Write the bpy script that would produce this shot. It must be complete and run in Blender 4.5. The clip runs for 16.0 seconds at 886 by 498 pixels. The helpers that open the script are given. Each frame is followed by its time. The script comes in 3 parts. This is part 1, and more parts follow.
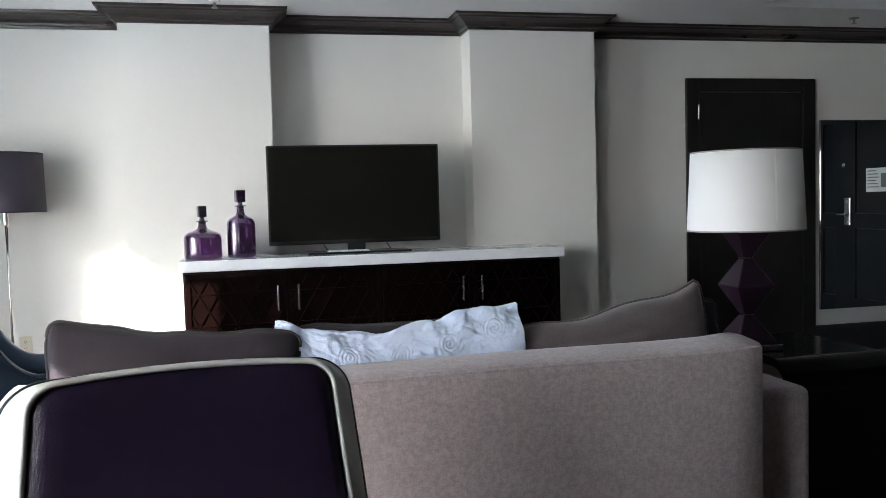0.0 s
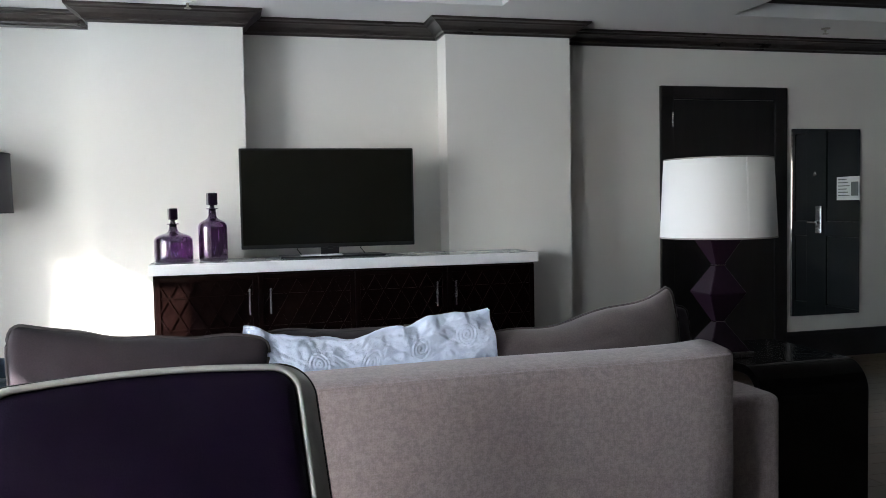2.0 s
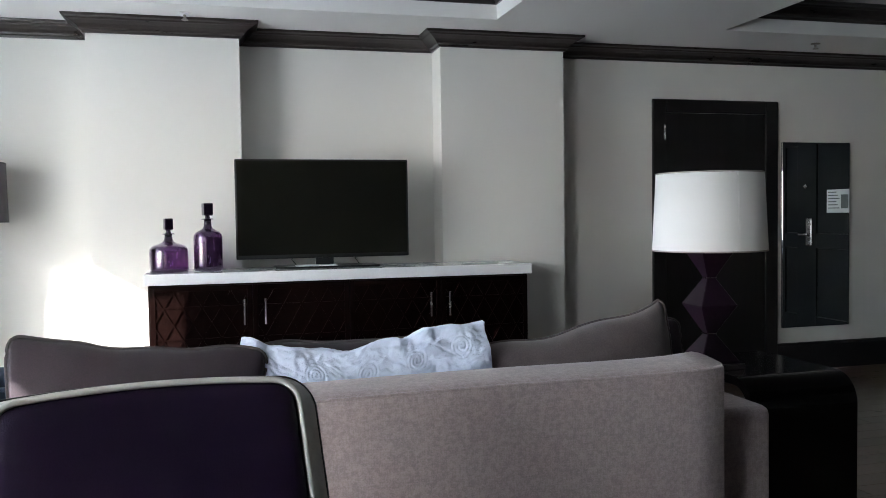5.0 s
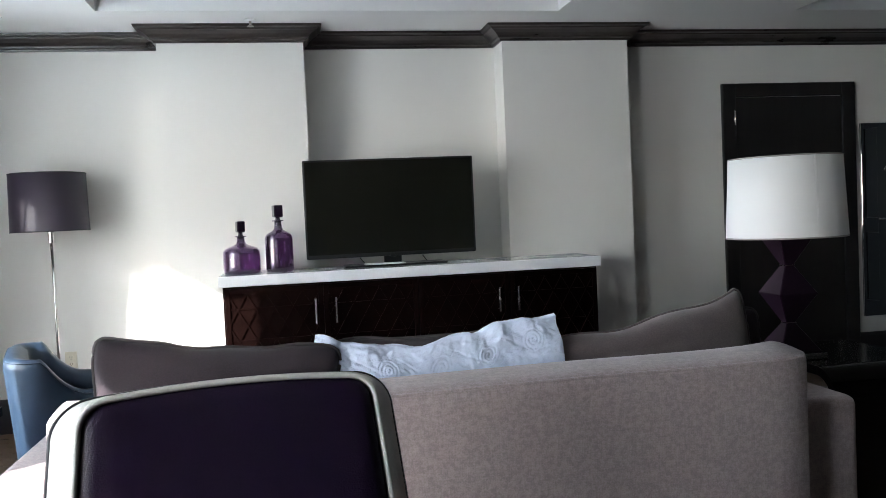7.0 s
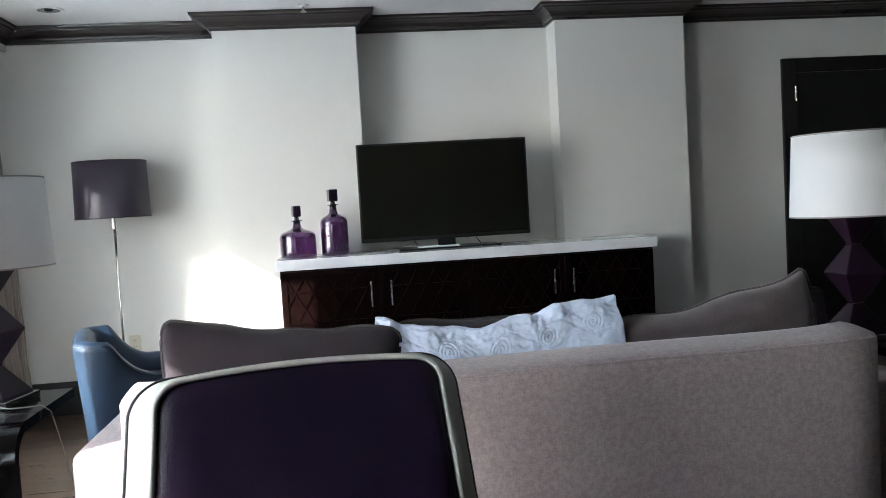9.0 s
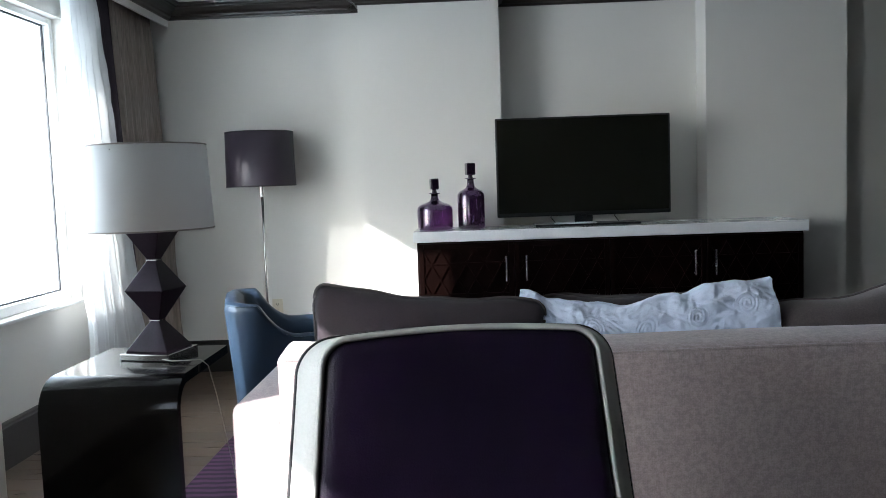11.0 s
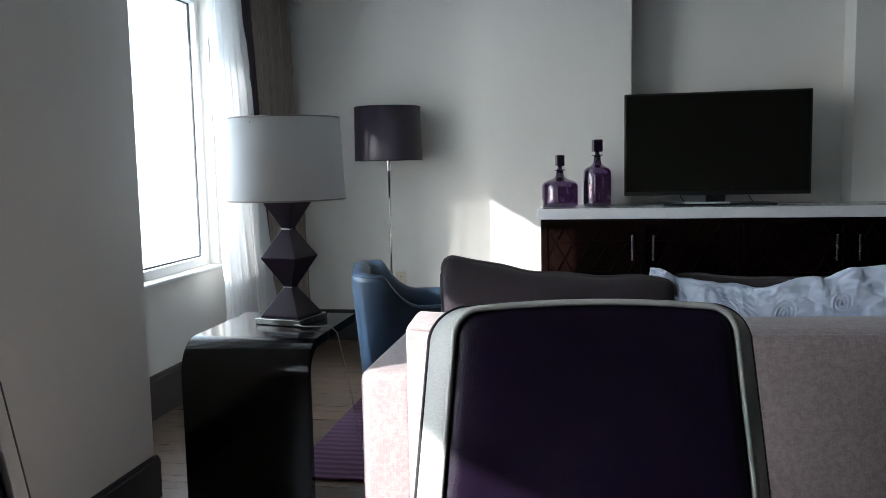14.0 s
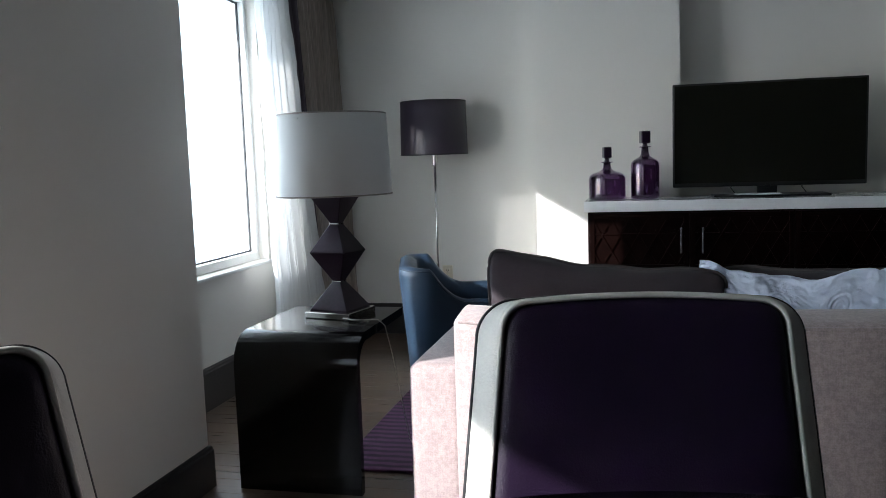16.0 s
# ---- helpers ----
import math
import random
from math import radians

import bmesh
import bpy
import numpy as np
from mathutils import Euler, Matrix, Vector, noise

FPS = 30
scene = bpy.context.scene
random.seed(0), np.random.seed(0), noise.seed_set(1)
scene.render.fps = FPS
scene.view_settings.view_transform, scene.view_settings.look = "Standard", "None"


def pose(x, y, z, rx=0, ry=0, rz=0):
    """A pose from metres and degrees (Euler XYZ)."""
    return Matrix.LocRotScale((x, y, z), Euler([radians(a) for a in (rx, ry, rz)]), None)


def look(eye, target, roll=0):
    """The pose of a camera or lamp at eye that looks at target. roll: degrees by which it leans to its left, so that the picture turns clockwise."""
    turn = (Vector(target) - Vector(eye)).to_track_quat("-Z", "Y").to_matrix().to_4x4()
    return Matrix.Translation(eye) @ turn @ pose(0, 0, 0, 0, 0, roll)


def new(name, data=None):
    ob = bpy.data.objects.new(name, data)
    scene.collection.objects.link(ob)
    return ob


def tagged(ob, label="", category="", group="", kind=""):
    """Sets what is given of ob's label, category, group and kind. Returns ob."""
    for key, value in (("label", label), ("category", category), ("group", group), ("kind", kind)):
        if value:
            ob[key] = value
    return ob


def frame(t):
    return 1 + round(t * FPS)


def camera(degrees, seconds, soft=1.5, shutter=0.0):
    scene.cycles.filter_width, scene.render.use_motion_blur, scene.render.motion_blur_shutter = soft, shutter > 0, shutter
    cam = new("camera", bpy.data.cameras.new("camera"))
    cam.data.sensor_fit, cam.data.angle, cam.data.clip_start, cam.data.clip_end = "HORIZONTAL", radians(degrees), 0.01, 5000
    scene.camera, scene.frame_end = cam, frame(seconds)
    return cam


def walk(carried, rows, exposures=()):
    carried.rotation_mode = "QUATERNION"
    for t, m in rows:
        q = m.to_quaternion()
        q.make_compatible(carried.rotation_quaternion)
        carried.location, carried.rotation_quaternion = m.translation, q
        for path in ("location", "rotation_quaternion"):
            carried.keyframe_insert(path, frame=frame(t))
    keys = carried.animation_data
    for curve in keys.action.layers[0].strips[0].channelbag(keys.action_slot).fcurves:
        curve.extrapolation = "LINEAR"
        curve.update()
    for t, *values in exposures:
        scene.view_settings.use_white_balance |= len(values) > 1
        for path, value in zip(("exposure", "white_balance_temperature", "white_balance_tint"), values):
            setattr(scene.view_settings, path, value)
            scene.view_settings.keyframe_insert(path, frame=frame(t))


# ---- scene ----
cam = camera(56.5, 16.0, 0.5)
PATH = [
    (0, (-0.066, -0.206, 1.238), (0.372, 1.742, 1.125), -1.6),
    (0.5, (-0.057, -0.196, 1.238), (0.383, 1.752, 1.126), -1.8),
    (1, (-0.051, -0.198, 1.236), (0.403, 1.747, 1.129), -1.7),
    (1.5, (-0.046, -0.192, 1.237), (0.429, 1.748, 1.133), -1.3),
    (2, (-0.048, -0.188, 1.238), (0.446, 1.747, 1.135), -1.1),
    (2.5, (-0.052, -0.206, 1.237), (0.455, 1.726, 1.133), -0.9),
    (3, (-0.053, -0.205, 1.238), (0.462, 1.725, 1.134), -0.8),
    (5.5, (-0.071, -0.218, 1.252), (0.438, 1.715, 1.182), -0.8),
    (6, (-0.074, -0.217, 1.247), (0.369, 1.732, 1.184), -1.4),
    (6.5, (-0.07, -0.212, 1.246), (0.327, 1.747, 1.173), -2.2),
    (7, (-0.075, -0.213, 1.244), (0.282, 1.753, 1.16), -2.6),
    (7.5, (-0.081, -0.209, 1.241), (0.242, 1.763, 1.146), -2.7),
    (8, (-0.085, -0.212, 1.243), (0.207, 1.764, 1.139), -2.8),
    (10.5, (-0.152, -0.202, 1.238), (-0.106, 1.792, 1.092), -2.9),
    (11, (-0.171, -0.205, 1.23), (-0.237, 1.787, 1.07), -2.0),
    (11.5, (-0.182, -0.2, 1.227), (-0.33, 1.787, 1.055), -1.3),
    (12, (-0.178, -0.187, 1.226), (-0.383, 1.794, 1.047), -1.4),
    (12.5, (-0.18, -0.199, 1.226), (-0.42, 1.778, 1.036), -1.4),
    (13, (-0.185, -0.206, 1.222), (-0.462, 1.765, 1.028), -1.4),
    (13.5, (-0.188, -0.2, 1.22), (-0.503, 1.765, 1.02), -1.4),
    (14, (-0.198, -0.213, 1.22), (-0.55, 1.745, 1.014), -1.2),
    (14.5, (-0.194, -0.215, 1.224), (-0.574, 1.738, 1.018), -1.3),
    (15, (-0.197, -0.22, 1.226), (-0.613, 1.725, 1.016), -1.9),
    (15.5, (-0.201, -0.213, 1.221), (-0.647, 1.725, 1.007), -2.0),
    (16, (-0.199, -0.224, 1.221), (-0.66, 1.71, 1.003), -1.9),
]
walk(cam, [(t, look(eye, target, roll)) for t, eye, target, roll in PATH], [(0, 2.16, 6230, 14), (8, 2.12, 6200, 13), (10.5, 1.72, 6030, 11), (11.5, 1.42, 6000, 11), (14.5, 1.06, 5990, 11), (16, 0.95, 5990, 11)])

# ---- light: sky, low sun through the side windows, daylight in the two openings ----
SUN_WAY = Vector((1.0, 0.92, -0.60)).normalized()
world = bpy.data.worlds.new("sky")
scene.world = world
world.use_nodes = True
sky = world.node_tree.nodes.new("ShaderNodeTexSky")
sky.sky_type, sky.sun_disc = "NISHITA", False
sky.sun_elevation = math.asin(-SUN_WAY.z)
sky.sun_rotation = math.atan2(-SUN_WAY.x, -SUN_WAY.y)
world.node_tree.links.new(sky.outputs[0], world.node_tree.nodes["Background"].inputs[0])
world.node_tree.nodes["Background"].inputs[1].default_value = 0.08

sun_data = bpy.data.lights.new("sun", "SUN")
sun_data.energy, sun_data.angle, sun_data.color = 4.6, radians(0.6), (1.0, 0.95, 0.87)
sun_lamp = new("sun", sun_data)
sun_lamp.matrix_basis = look((-8, -6, 7), Vector((-8, -6, 7)) + SUN_WAY)


def window_light(name, y0, y1, z0, z1, power):
    data = bpy.data.lights.new(name, "AREA")
    data.shape, data.size, data.size_y, data.energy, data.color = "RECTANGLE", y1 - y0, z1 - z0, power, (0.79, 0.92, 1.0)
    lamp = new(name, data)
    eye = Vector((-2.62, (y0 + y1) / 2, (z0 + z1) / 2))
    lamp.matrix_basis = look(eye, eye + Vector((1, 0, 0)))


window_light("daylight_far_window", 2.3, 4.75, 0.45, 2.45, 27)
window_light("daylight_near_window", -1.15, 1.12, 0.50, 2.10, 20)


# ---- materials ----
def nodes_of(name):
    m = bpy.data.materials.new(name)
    m.use_nodes = True
    return m, m.node_tree.nodes, m.node_tree.links, m.node_tree.nodes["Principled BSDF"]


def surface(name, rgb, rough=0.5, vary=0.12, scale=6.0, grain=80.0, bump=0.05, metal=0.0, coat=0.0, sheen=0.0, stretch=(1, 1, 1), ramp=(0.35, 0.65), piece=0.0, rough_vary=0.08):
    """A surface with a coarse and a fine variation of colour, gloss and relief, in metres."""
    m, n, l, b = nodes_of(name)
    pos = n.new("ShaderNodeNewGeometry")
    mp = n.new("ShaderNodeMapping")
    mp.inputs["Scale"].default_value = stretch
    l.new(pos.outputs["Position"], mp.inputs[0])
    big, fine = n.new("ShaderNodeTexNoise"), n.new("ShaderNodeTexNoise")
    big.inputs["Scale"].default_value, fine.inputs["Scale"].default_value = scale, grain
    big.inputs["Detail"].default_value, fine.inputs["Detail"].default_value = 4, 3
    for t in (big, fine):
        l.new(mp.outputs[0], t.inputs["Vector"])
    mixed = n.new("ShaderNodeMath")
    mixed.operation = "ADD"
    half = n.new("ShaderNodeMath")
    half.operation, half.inputs[1].default_value = "MULTIPLY", 0.5
    l.new(big.outputs[0], mixed.inputs[0])
    l.new(fine.outputs[0], mixed.inputs[1])
    l.new(mixed.outputs[0], half.inputs[0])
    rp = n.new("ShaderNodeValToRGB")
    rp.color_ramp.elements[0].position, rp.color_ramp.elements[1].position = ramp
    rp.color_ramp.elements[0].color = (*[c * (1 - vary) for c in rgb], 1)
    rp.color_ramp.elements[1].color = (*[min(1, c * (1 + vary)) for c in rgb], 1)
    l.new(half.outputs[0], rp.inputs[0])
    colour = rp.outputs[0]
    if piece:
        info, hsv = n.new("ShaderNodeObjectInfo"), n.new("ShaderNodeHueSaturation")
        rng = n.new("ShaderNodeMapRange")
        rng.inputs["To Min"].default_value, rng.inputs["To Max"].default_value = 1 - piece, 1 + piece
        l.new(info.outputs["Random"], rng.inputs["Value"])
        l.new(rng.outputs[0], hsv.inputs["Value"])
        l.new(colour, hsv.inputs["Color"])
        colour = hsv.outputs[0]
    l.new(colour, b.inputs["Base Color"])
    rr = n.new("ShaderNodeMapRange")
    rr.inputs["To Min"].default_value, rr.inputs["To Max"].default_value = max(0.02, rough - rough_vary), min(1, rough + rough_vary)
    l.new(big.outputs[0], rr.inputs["Value"])
    l.new(rr.outputs[0], b.inputs["Roughness"])
    b.inputs["Metallic"].default_value = metal
    b.inputs["Coat Weight"].default_value = coat
    b.inputs["Coat Roughness"].default_value = 0.08
    b.inputs["Sheen Weight"].default_value = sheen
    if bump:
        bp = n.new("ShaderNodeBump")
        bp.inputs["Strength"].default_value, bp.inputs["Distance"].default_value = bump, 0.01
        l.new(half.outputs[0], bp.inputs["Height"])
        l.new(bp.outputs[0], b.inputs["Normal"])
    return m


def weave(m):
    """Adds the slubs of crossed threads, long along x and z, to a cloth's colour and relief."""
    n, l = m.node_tree.nodes, m.node_tree.links
    b = n["Principled BSDF"]
    pos = n.new("ShaderNodeNewGeometry")
    threads = []
    for stretch in ((26, 26, 300), (300, 300, 20)):
        mp, tex = n.new("ShaderNodeMapping"), n.new("ShaderNodeTexNoise")
        mp.inputs["Scale"].default_value = stretch
        tex.inputs["Scale"].default_value, tex.inputs["Detail"].default_value = 1.0, 3
        l.new(pos.outputs["Position"], mp.inputs[0])
        l.new(mp.outputs[0], tex.inputs["Vector"])
        threads.append(tex)
    add = n.new("ShaderNodeMath")
    add.operation = "ADD"
    for k in (0, 1):
        l.new(threads[k].outputs[0], add.inputs[k])
    rng, hsv = n.new("ShaderNodeMapRange"), n.new("ShaderNodeHueSaturation")
    rng.inputs["From Min"].default_value, rng.inputs["From Max"].default_value = 0.75, 1.25
    rng.inputs["To Min"].default_value, rng.inputs["To Max"].default_value = 0.92, 1.08
    l.new(add.outputs[0], rng.inputs["Value"])
    l.new(rng.outputs[0], hsv.inputs["Value"])
    l.new(b.inputs["Base Color"].links[0].from_socket, hsv.inputs["Color"])
    l.new(hsv.outputs[0], b.inputs["Base Color"])
    bp = n.new("ShaderNodeBump")
    bp.inputs["Strength"].default_value, bp.inputs["Distance"].default_value = 0.20, 0.002
    l.new(add.outputs[0], bp.inputs["Height"])
    l.new(bp.outputs[0], b.inputs["Normal"])


WALL = surface("painted_wall", (0.76, 0.738, 0.688), 0.7, 0.025, 1.5, 260, 0.10)
# made-up dark finish for closing surfaces, there to soak up bounced light
BOUNCEDARK = surface("dark_bounce_cut", (0.085, 0.078, 0.070), 0.7, 0.04, 1.5, 260, 0.08)
CEIL = surface("ceiling_paint", (0.78, 0.77, 0.75), 0.8, 0.02, 1.2, 180, 0.05)
TRIMWOOD = surface("dark_stained_moulding", (0.030, 0.022, 0.020), 0.30, 0.35, 3, 60, 0.03, stretch=(1, 1, 6), coat=0.3)
BASEWOOD = surface("dark_baseboard_paint", (0.022, 0.020, 0.021), 0.35, 0.2, 3, 60, 0.02)
PLANK = surface("dark_floor_plank", (0.090, 0.058, 0.038), 0.30, 0.28, 5, 45, 0.05, stretch=(0.6, 9, 1), piece=0.25, coat=0.45)
for knob, value in (("Coat IOR", 1.7), ("Coat Roughness", 0.13), ("Specular IOR Level", 0.5)):
    PLANK.node_tree.nodes["Principled BSDF"].inputs[knob].default_value = value
SUBFLOOR = surface("floor_joint", (0.012, 0.009, 0.008), 0.8, 0.2)
WHITEFRAME = surface("white_window_paint", (0.80, 0.80, 0.78), 0.4, 0.03, 3, 90, 0.02)
GASKET = surface("window_gasket", (0.05, 0.055, 0.06), 0.6, 0.1)
DOORWOOD = surface("espresso_door_wood", (0.011, 0.009, 0.0085), 0.38, 0.3, 3, 40, 0.03, stretch=(8, 8, 0.7))
ENTRYPAINT = surface("entry_door_paint", (0.009, 0.0105, 0.0115), 0.4, 0.12, 3, 60, 0.02)
ENTRYPAINT.node_tree.nodes["Principled BSDF"].inputs["Specular IOR Level"].default_value = 0.2
STEEL = surface("brushed_steel", (0.62, 0.61, 0.59), 0.25, 0.08, 20, 200, 0.01, metal=1.0)
CABWOOD = surface("espresso_cabinet_wood", (0.0046, 0.0015, 0.0011), 0.40, 0.35, 4, 50, 0.03, stretch=(1, 1, 7))
CABWOOD.node_tree.nodes["Principled BSDF"].inputs["Specular IOR Level"].default_value = 0.06
COUNTER = surface("pale_stone_top", (0.84, 0.84, 0.84), 0.14, 0.04, 9, 160, 0.0, coat=0.4)
TVBLACK = surface("tv_casing", (0.007, 0.007, 0.0075), 0.32, 0.1, 5, 80, 0.0)
SCREEN = surface("tv_screen", (0.0100, 0.0096, 0.0072), 0.11, 0.05, 3, 50, 0.0, rough_vary=0.02)
SCREEN.node_tree.nodes["Principled BSDF"].inputs["Specular IOR Level"].default_value = 0.25
PAPER = surface("paper", (0.82, 0.82, 0.80), 0.6, 0.04, 8, 90, 0.0)
INK = surface("printed_ink", (0.18, 0.19, 0.18), 0.6, 0.1)
PLATE = surface("almond_plastic", (0.66, 0.60, 0.47), 0.4, 0.05, 10, 80, 0.0)
SLOT = surface("socket_slot", (0.05, 0.04, 0.03), 0.6, 0.1)
SOFA = surface("mauve_velvet", (0.370, 0.300, 0.296), 0.85, 0.15, 70, 230, 0.2, sheen=0.25, ramp=(0.41, 0.59))
weave(SOFA)
# the sofa's mauve velvet again, with the cushion's shade put into its colour
SHADEDMAUVE = surface("shaded_mauve_cushion_velvet", (0.120, 0.094, 0.093), 0.88, 0.20, 14, 220, 0.08, sheen=0.15)
PILLOW = surface("dark_taupe_velvet", (0.029, 0.0195, 0.025), 0.9, 0.28, 9, 260, 0.06, sheen=0.04)
PIPING = surface("pillow_piping", (0.060, 0.048, 0.050), 0.7, 0.1)
TOWEL = surface("white_terry", (0.69, 0.77, 0.95), 0.95, 0.06, 14, 320, 0.4, sheen=0.3)
PURPLE = surface("aubergine_leather", (0.0135, 0.0066, 0.0210), 0.42, 0.15, 10, 330, 0.22)
PURPLE.node_tree.nodes["Principled BSDF"].inputs["Specular IOR Level"].default_value = 0.28
CREAM = surface("cream_leather", (0.62, 0.605, 0.565), 0.42, 0.05, 10, 190, 0.15)
BLACKPIPE = surface("black_piping", (0.012, 0.011, 0.013), 0.5, 0.1)
BLUE = surface("slate_blue_leather", (0.016, 0.031, 0.054), 0.34, 0.15, 8, 190, 0.12)
TABLEWOOD = surface("ebony_table_lacquer", (0.005, 0.0040, 0.0040), 0.13, 0.3, 4, 60, 0.0, stretch=(1, 6, 6), coat=0.1, rough_vary=0.03)
TABLEWOOD.node_tree.nodes["Principled BSDF"].inputs["Specular IOR Level"].default_value = 0.30
PLUM = surface("plum_lacquer", (0.021, 0.0092, 0.0185), 0.34, 0.2, 8, 90, 0.0, coat=0.0, rough_vary=0.02)
PLUM.node_tree.nodes["Principled BSDF"].inputs["Specular IOR Level"].default_value = 0.20
CHROME = surface("polished_nickel", (0.70, 0.68, 0.66), 0.12, 0.05, 20, 200, 0.0, metal=1.0)
SILK = surface("plum_satin_shade", (0.028, 0.020, 0.030), 0.48, 0.08, 12, 240, 0.0, stretch=(3, 3, 0.6))
CURTAIN = surface("taupe_curtain", (0.31, 0.26, 0.22), 0.8, 0.28, 14, 200, 0.12, stretch=(1, 1, 0.04), sheen=0.2)
LINING = surface("plum_curtain_edge", (0.050, 0.036, 0.048), 0.8, 0.15, 6, 200, 0.12)
CORD = surface("clear_lamp_cord", (0.42, 0.39, 0.34), 0.3, 0.1)
BRASS = surface("sprinkler_metal", (0.40, 0.37, 0.33), 0.3, 0.1, metal=1.0)


def mirror_material():
    m, n, l, b = nodes_of("mirror_glass")
    b.inputs["Base Color"].default_value = (0.82, 0.86, 0.86, 1)
    b.inputs["Metallic"].default_value, b.inputs["Roughness"].default_value = 1.0, 0.01
    return m


def clear_glass():
    m, n, l, b = nodes_of("window_glass")
    b.inputs["Base Color"].default_value = (1, 1, 1, 1)
    b.inputs["Transmission Weight"].default_value, b.inputs["Roughness"].default_value, b.inputs["IOR"].default_value = 1.0, 0.0, 1.05
    return m


def purple_glass():
    m, n, l, b = nodes_of("purple_bottle_glass")
    b.inputs["Base Color"].default_value = (0.29, 0.155, 0.34, 1)
    b.inputs["Transmission Weight"].default_value, b.inputs["Roughness"].default_value, b.inputs["IOR"].default_value = 1.0, 0.012, 1.52
    b.inputs["Coat Weight"].default_value, b.inputs["Coat IOR"].default_value, b.inputs["Coat Roughness"].default_value = 1.0, 1.6, 0.01
    return m


def cloth_through(name, rgb, clear, through_light):
    """Thin cloth: some light goes straight through, some is scattered through."""
    m, n, l, b = nodes_of(name)
    b.inputs["Base Color"].default_value, b.inputs["Roughness"].default_value = (*rgb, 1), 0.9
    tl, tr = n.new("ShaderNodeBsdfTranslucent"), n.new("ShaderNodeBsdfTransparent")
    tl.inputs[0].default_value = (*rgb, 1)
    a, c = n.new("ShaderNodeMixShader"), n.new("ShaderNodeMixShader")
    weave = n.new("ShaderNodeTexNoise")
    weave.inputs["Scale"].default_value = 9
    rng = n.new("ShaderNodeMapRange")
    rng.inputs["To Min"].default_value, rng.inputs["To Max"].default_value = clear * 0.7, min(1, clear * 1.3)
    l.new(weave.outputs[0], rng.inputs["Value"])
    a.inputs[0].default_value = through_light
    l.new(b.outputs[0], a.inputs[1])
    l.new(tl.outputs[0], a.inputs[2])
    l.new(rng.outputs[0], c.inputs[0])
    l.new(a.outputs[0], c.inputs[1])
    l.new(tr.outputs[0], c.inputs[2])
    l.new(c.outputs[0], n["Material Output"].inputs[0])
    return m


def rug_material():
    m, n, l, b = nodes_of("purple_striped_rug")
    pos, sep = n.new("ShaderNodeNewGeometry"), n.new("ShaderNodeSeparateXYZ")
    wob = n.new("ShaderNodeTexNoise")
    wob.inputs["Scale"].default_value = 14
    l.new(pos.outputs["Position"], wob.inputs["Vector"])
    l.new(pos.outputs["Position"], sep.inputs[0])
    add = n.new("ShaderNodeMath")
    add.operation, add.inputs[1].default_value = "MULTIPLY_ADD", 0.022
    l.new(wob.outputs[0], add.inputs[0])
    l.new(sep.outputs["Y"], add.inputs[2])
    freq = n.new("ShaderNodeMath")
    freq.operation, freq.inputs[1].default_value = "MULTIPLY", 118.0
    l.new(add.outputs[0], freq.inputs[0])
    s = n.new("ShaderNodeMath")
    s.operation = "SINE"
    l.new(freq.outputs[0], s.inputs[0])
    rp = n.new("ShaderNodeValToRGB")
    rp.color_ramp.elements[0].position, rp.color_ramp.elements[1].position = 0.2, 0.75
    rp.color_ramp.elements[0].color, rp.color_ramp.elements[1].color = (0.022, 0.006, 0.020, 1), (0.085, 0.026, 0.068, 1)
    rng = n.new("ShaderNodeMapRange")
    rng.inputs["From Min"].default_value = -1
    l.new(s.outputs[0], rng.inputs["Value"])
    l.new(rng.outputs[0], rp.inputs[0])
    l.new(rp.outputs[0], b.inputs["Base Color"])
    b.inputs["Roughness"].default_value = 0.95
    bp = n.new("ShaderNodeBump")
    bp.inputs["Strength"].default_value, bp.inputs["Distance"].default_value = 0.5, 0.01
    l.new(wob.outputs[0], bp.inputs["Height"])
    l.new(bp.outputs[0], b.inputs["Normal"])
    return m


MIRROR, GLASS, BOTTLE = mirror_material(), clear_glass(), purple_glass()
STOPPER = surface("solid_purple_glass", (0.020, 0.008, 0.026), 0.06, 0.1, 10, 60, 0.0, coat=1.0, rough_vary=0.02)
SHEER = cloth_through("sheer_white_voile", (0.74, 0.75, 0.75), 0.14, 0.36)
SHADECLOTH = cloth_through("white_linen_shade", (0.81, 0.80, 0.78), 0.0, 0.02)
SHADETRIM = surface("shade_edge_tape", (0.36, 0.33, 0.30), 0.8, 0.08)
RUG = rug_material()


# ---- mesh helpers ----
def thing(name, m, label, category, group="", kind=""):
    ob = new(name)
    ob.matrix_basis = m
    return tagged(ob, label, category, group, kind)


def part(name, bm, material, parent=None, label="", smooth=False, at=None):
    me = bpy.data.meshes.new(name)
    bmesh.ops.recalc_face_normals(bm, faces=bm.faces)
    if smooth:
        for f in bm.faces:
            f.smooth = True
    bm.to_mesh(me)
    bm.free()
    me.materials.append(material)
    ob = new(name, me)
    if parent:
        ob.parent = parent
    if at:
        ob.matrix_basis = at
    return tagged(ob, label)


def structure(name, bm, material, label, category, smooth=False):
    return tagged(part(name, bm, material, None, "", smooth), label, category, "", "structure")


def add_box(bm, x0, x1, y0, y1, z0, z1, bevel=0.0, seg=2):
    r = bmesh.ops.create_cube(bm, size=1)
    vs = r["verts"]
    for v in vs:
        v.co = Vector((x0 + (v.co.x + 0.5) * (x1 - x0), y0 + (v.co.y + 0.5) * (y1 - y0), z0 + (v.co.z + 0.5) * (z1 - z0)))
    if bevel:
        es = list({e for v in vs for e in v.link_edges})
        bmesh.ops.bevel(bm, geom=es, offset=bevel, segments=seg, affect="EDGES", profile=0.5)
    return bm


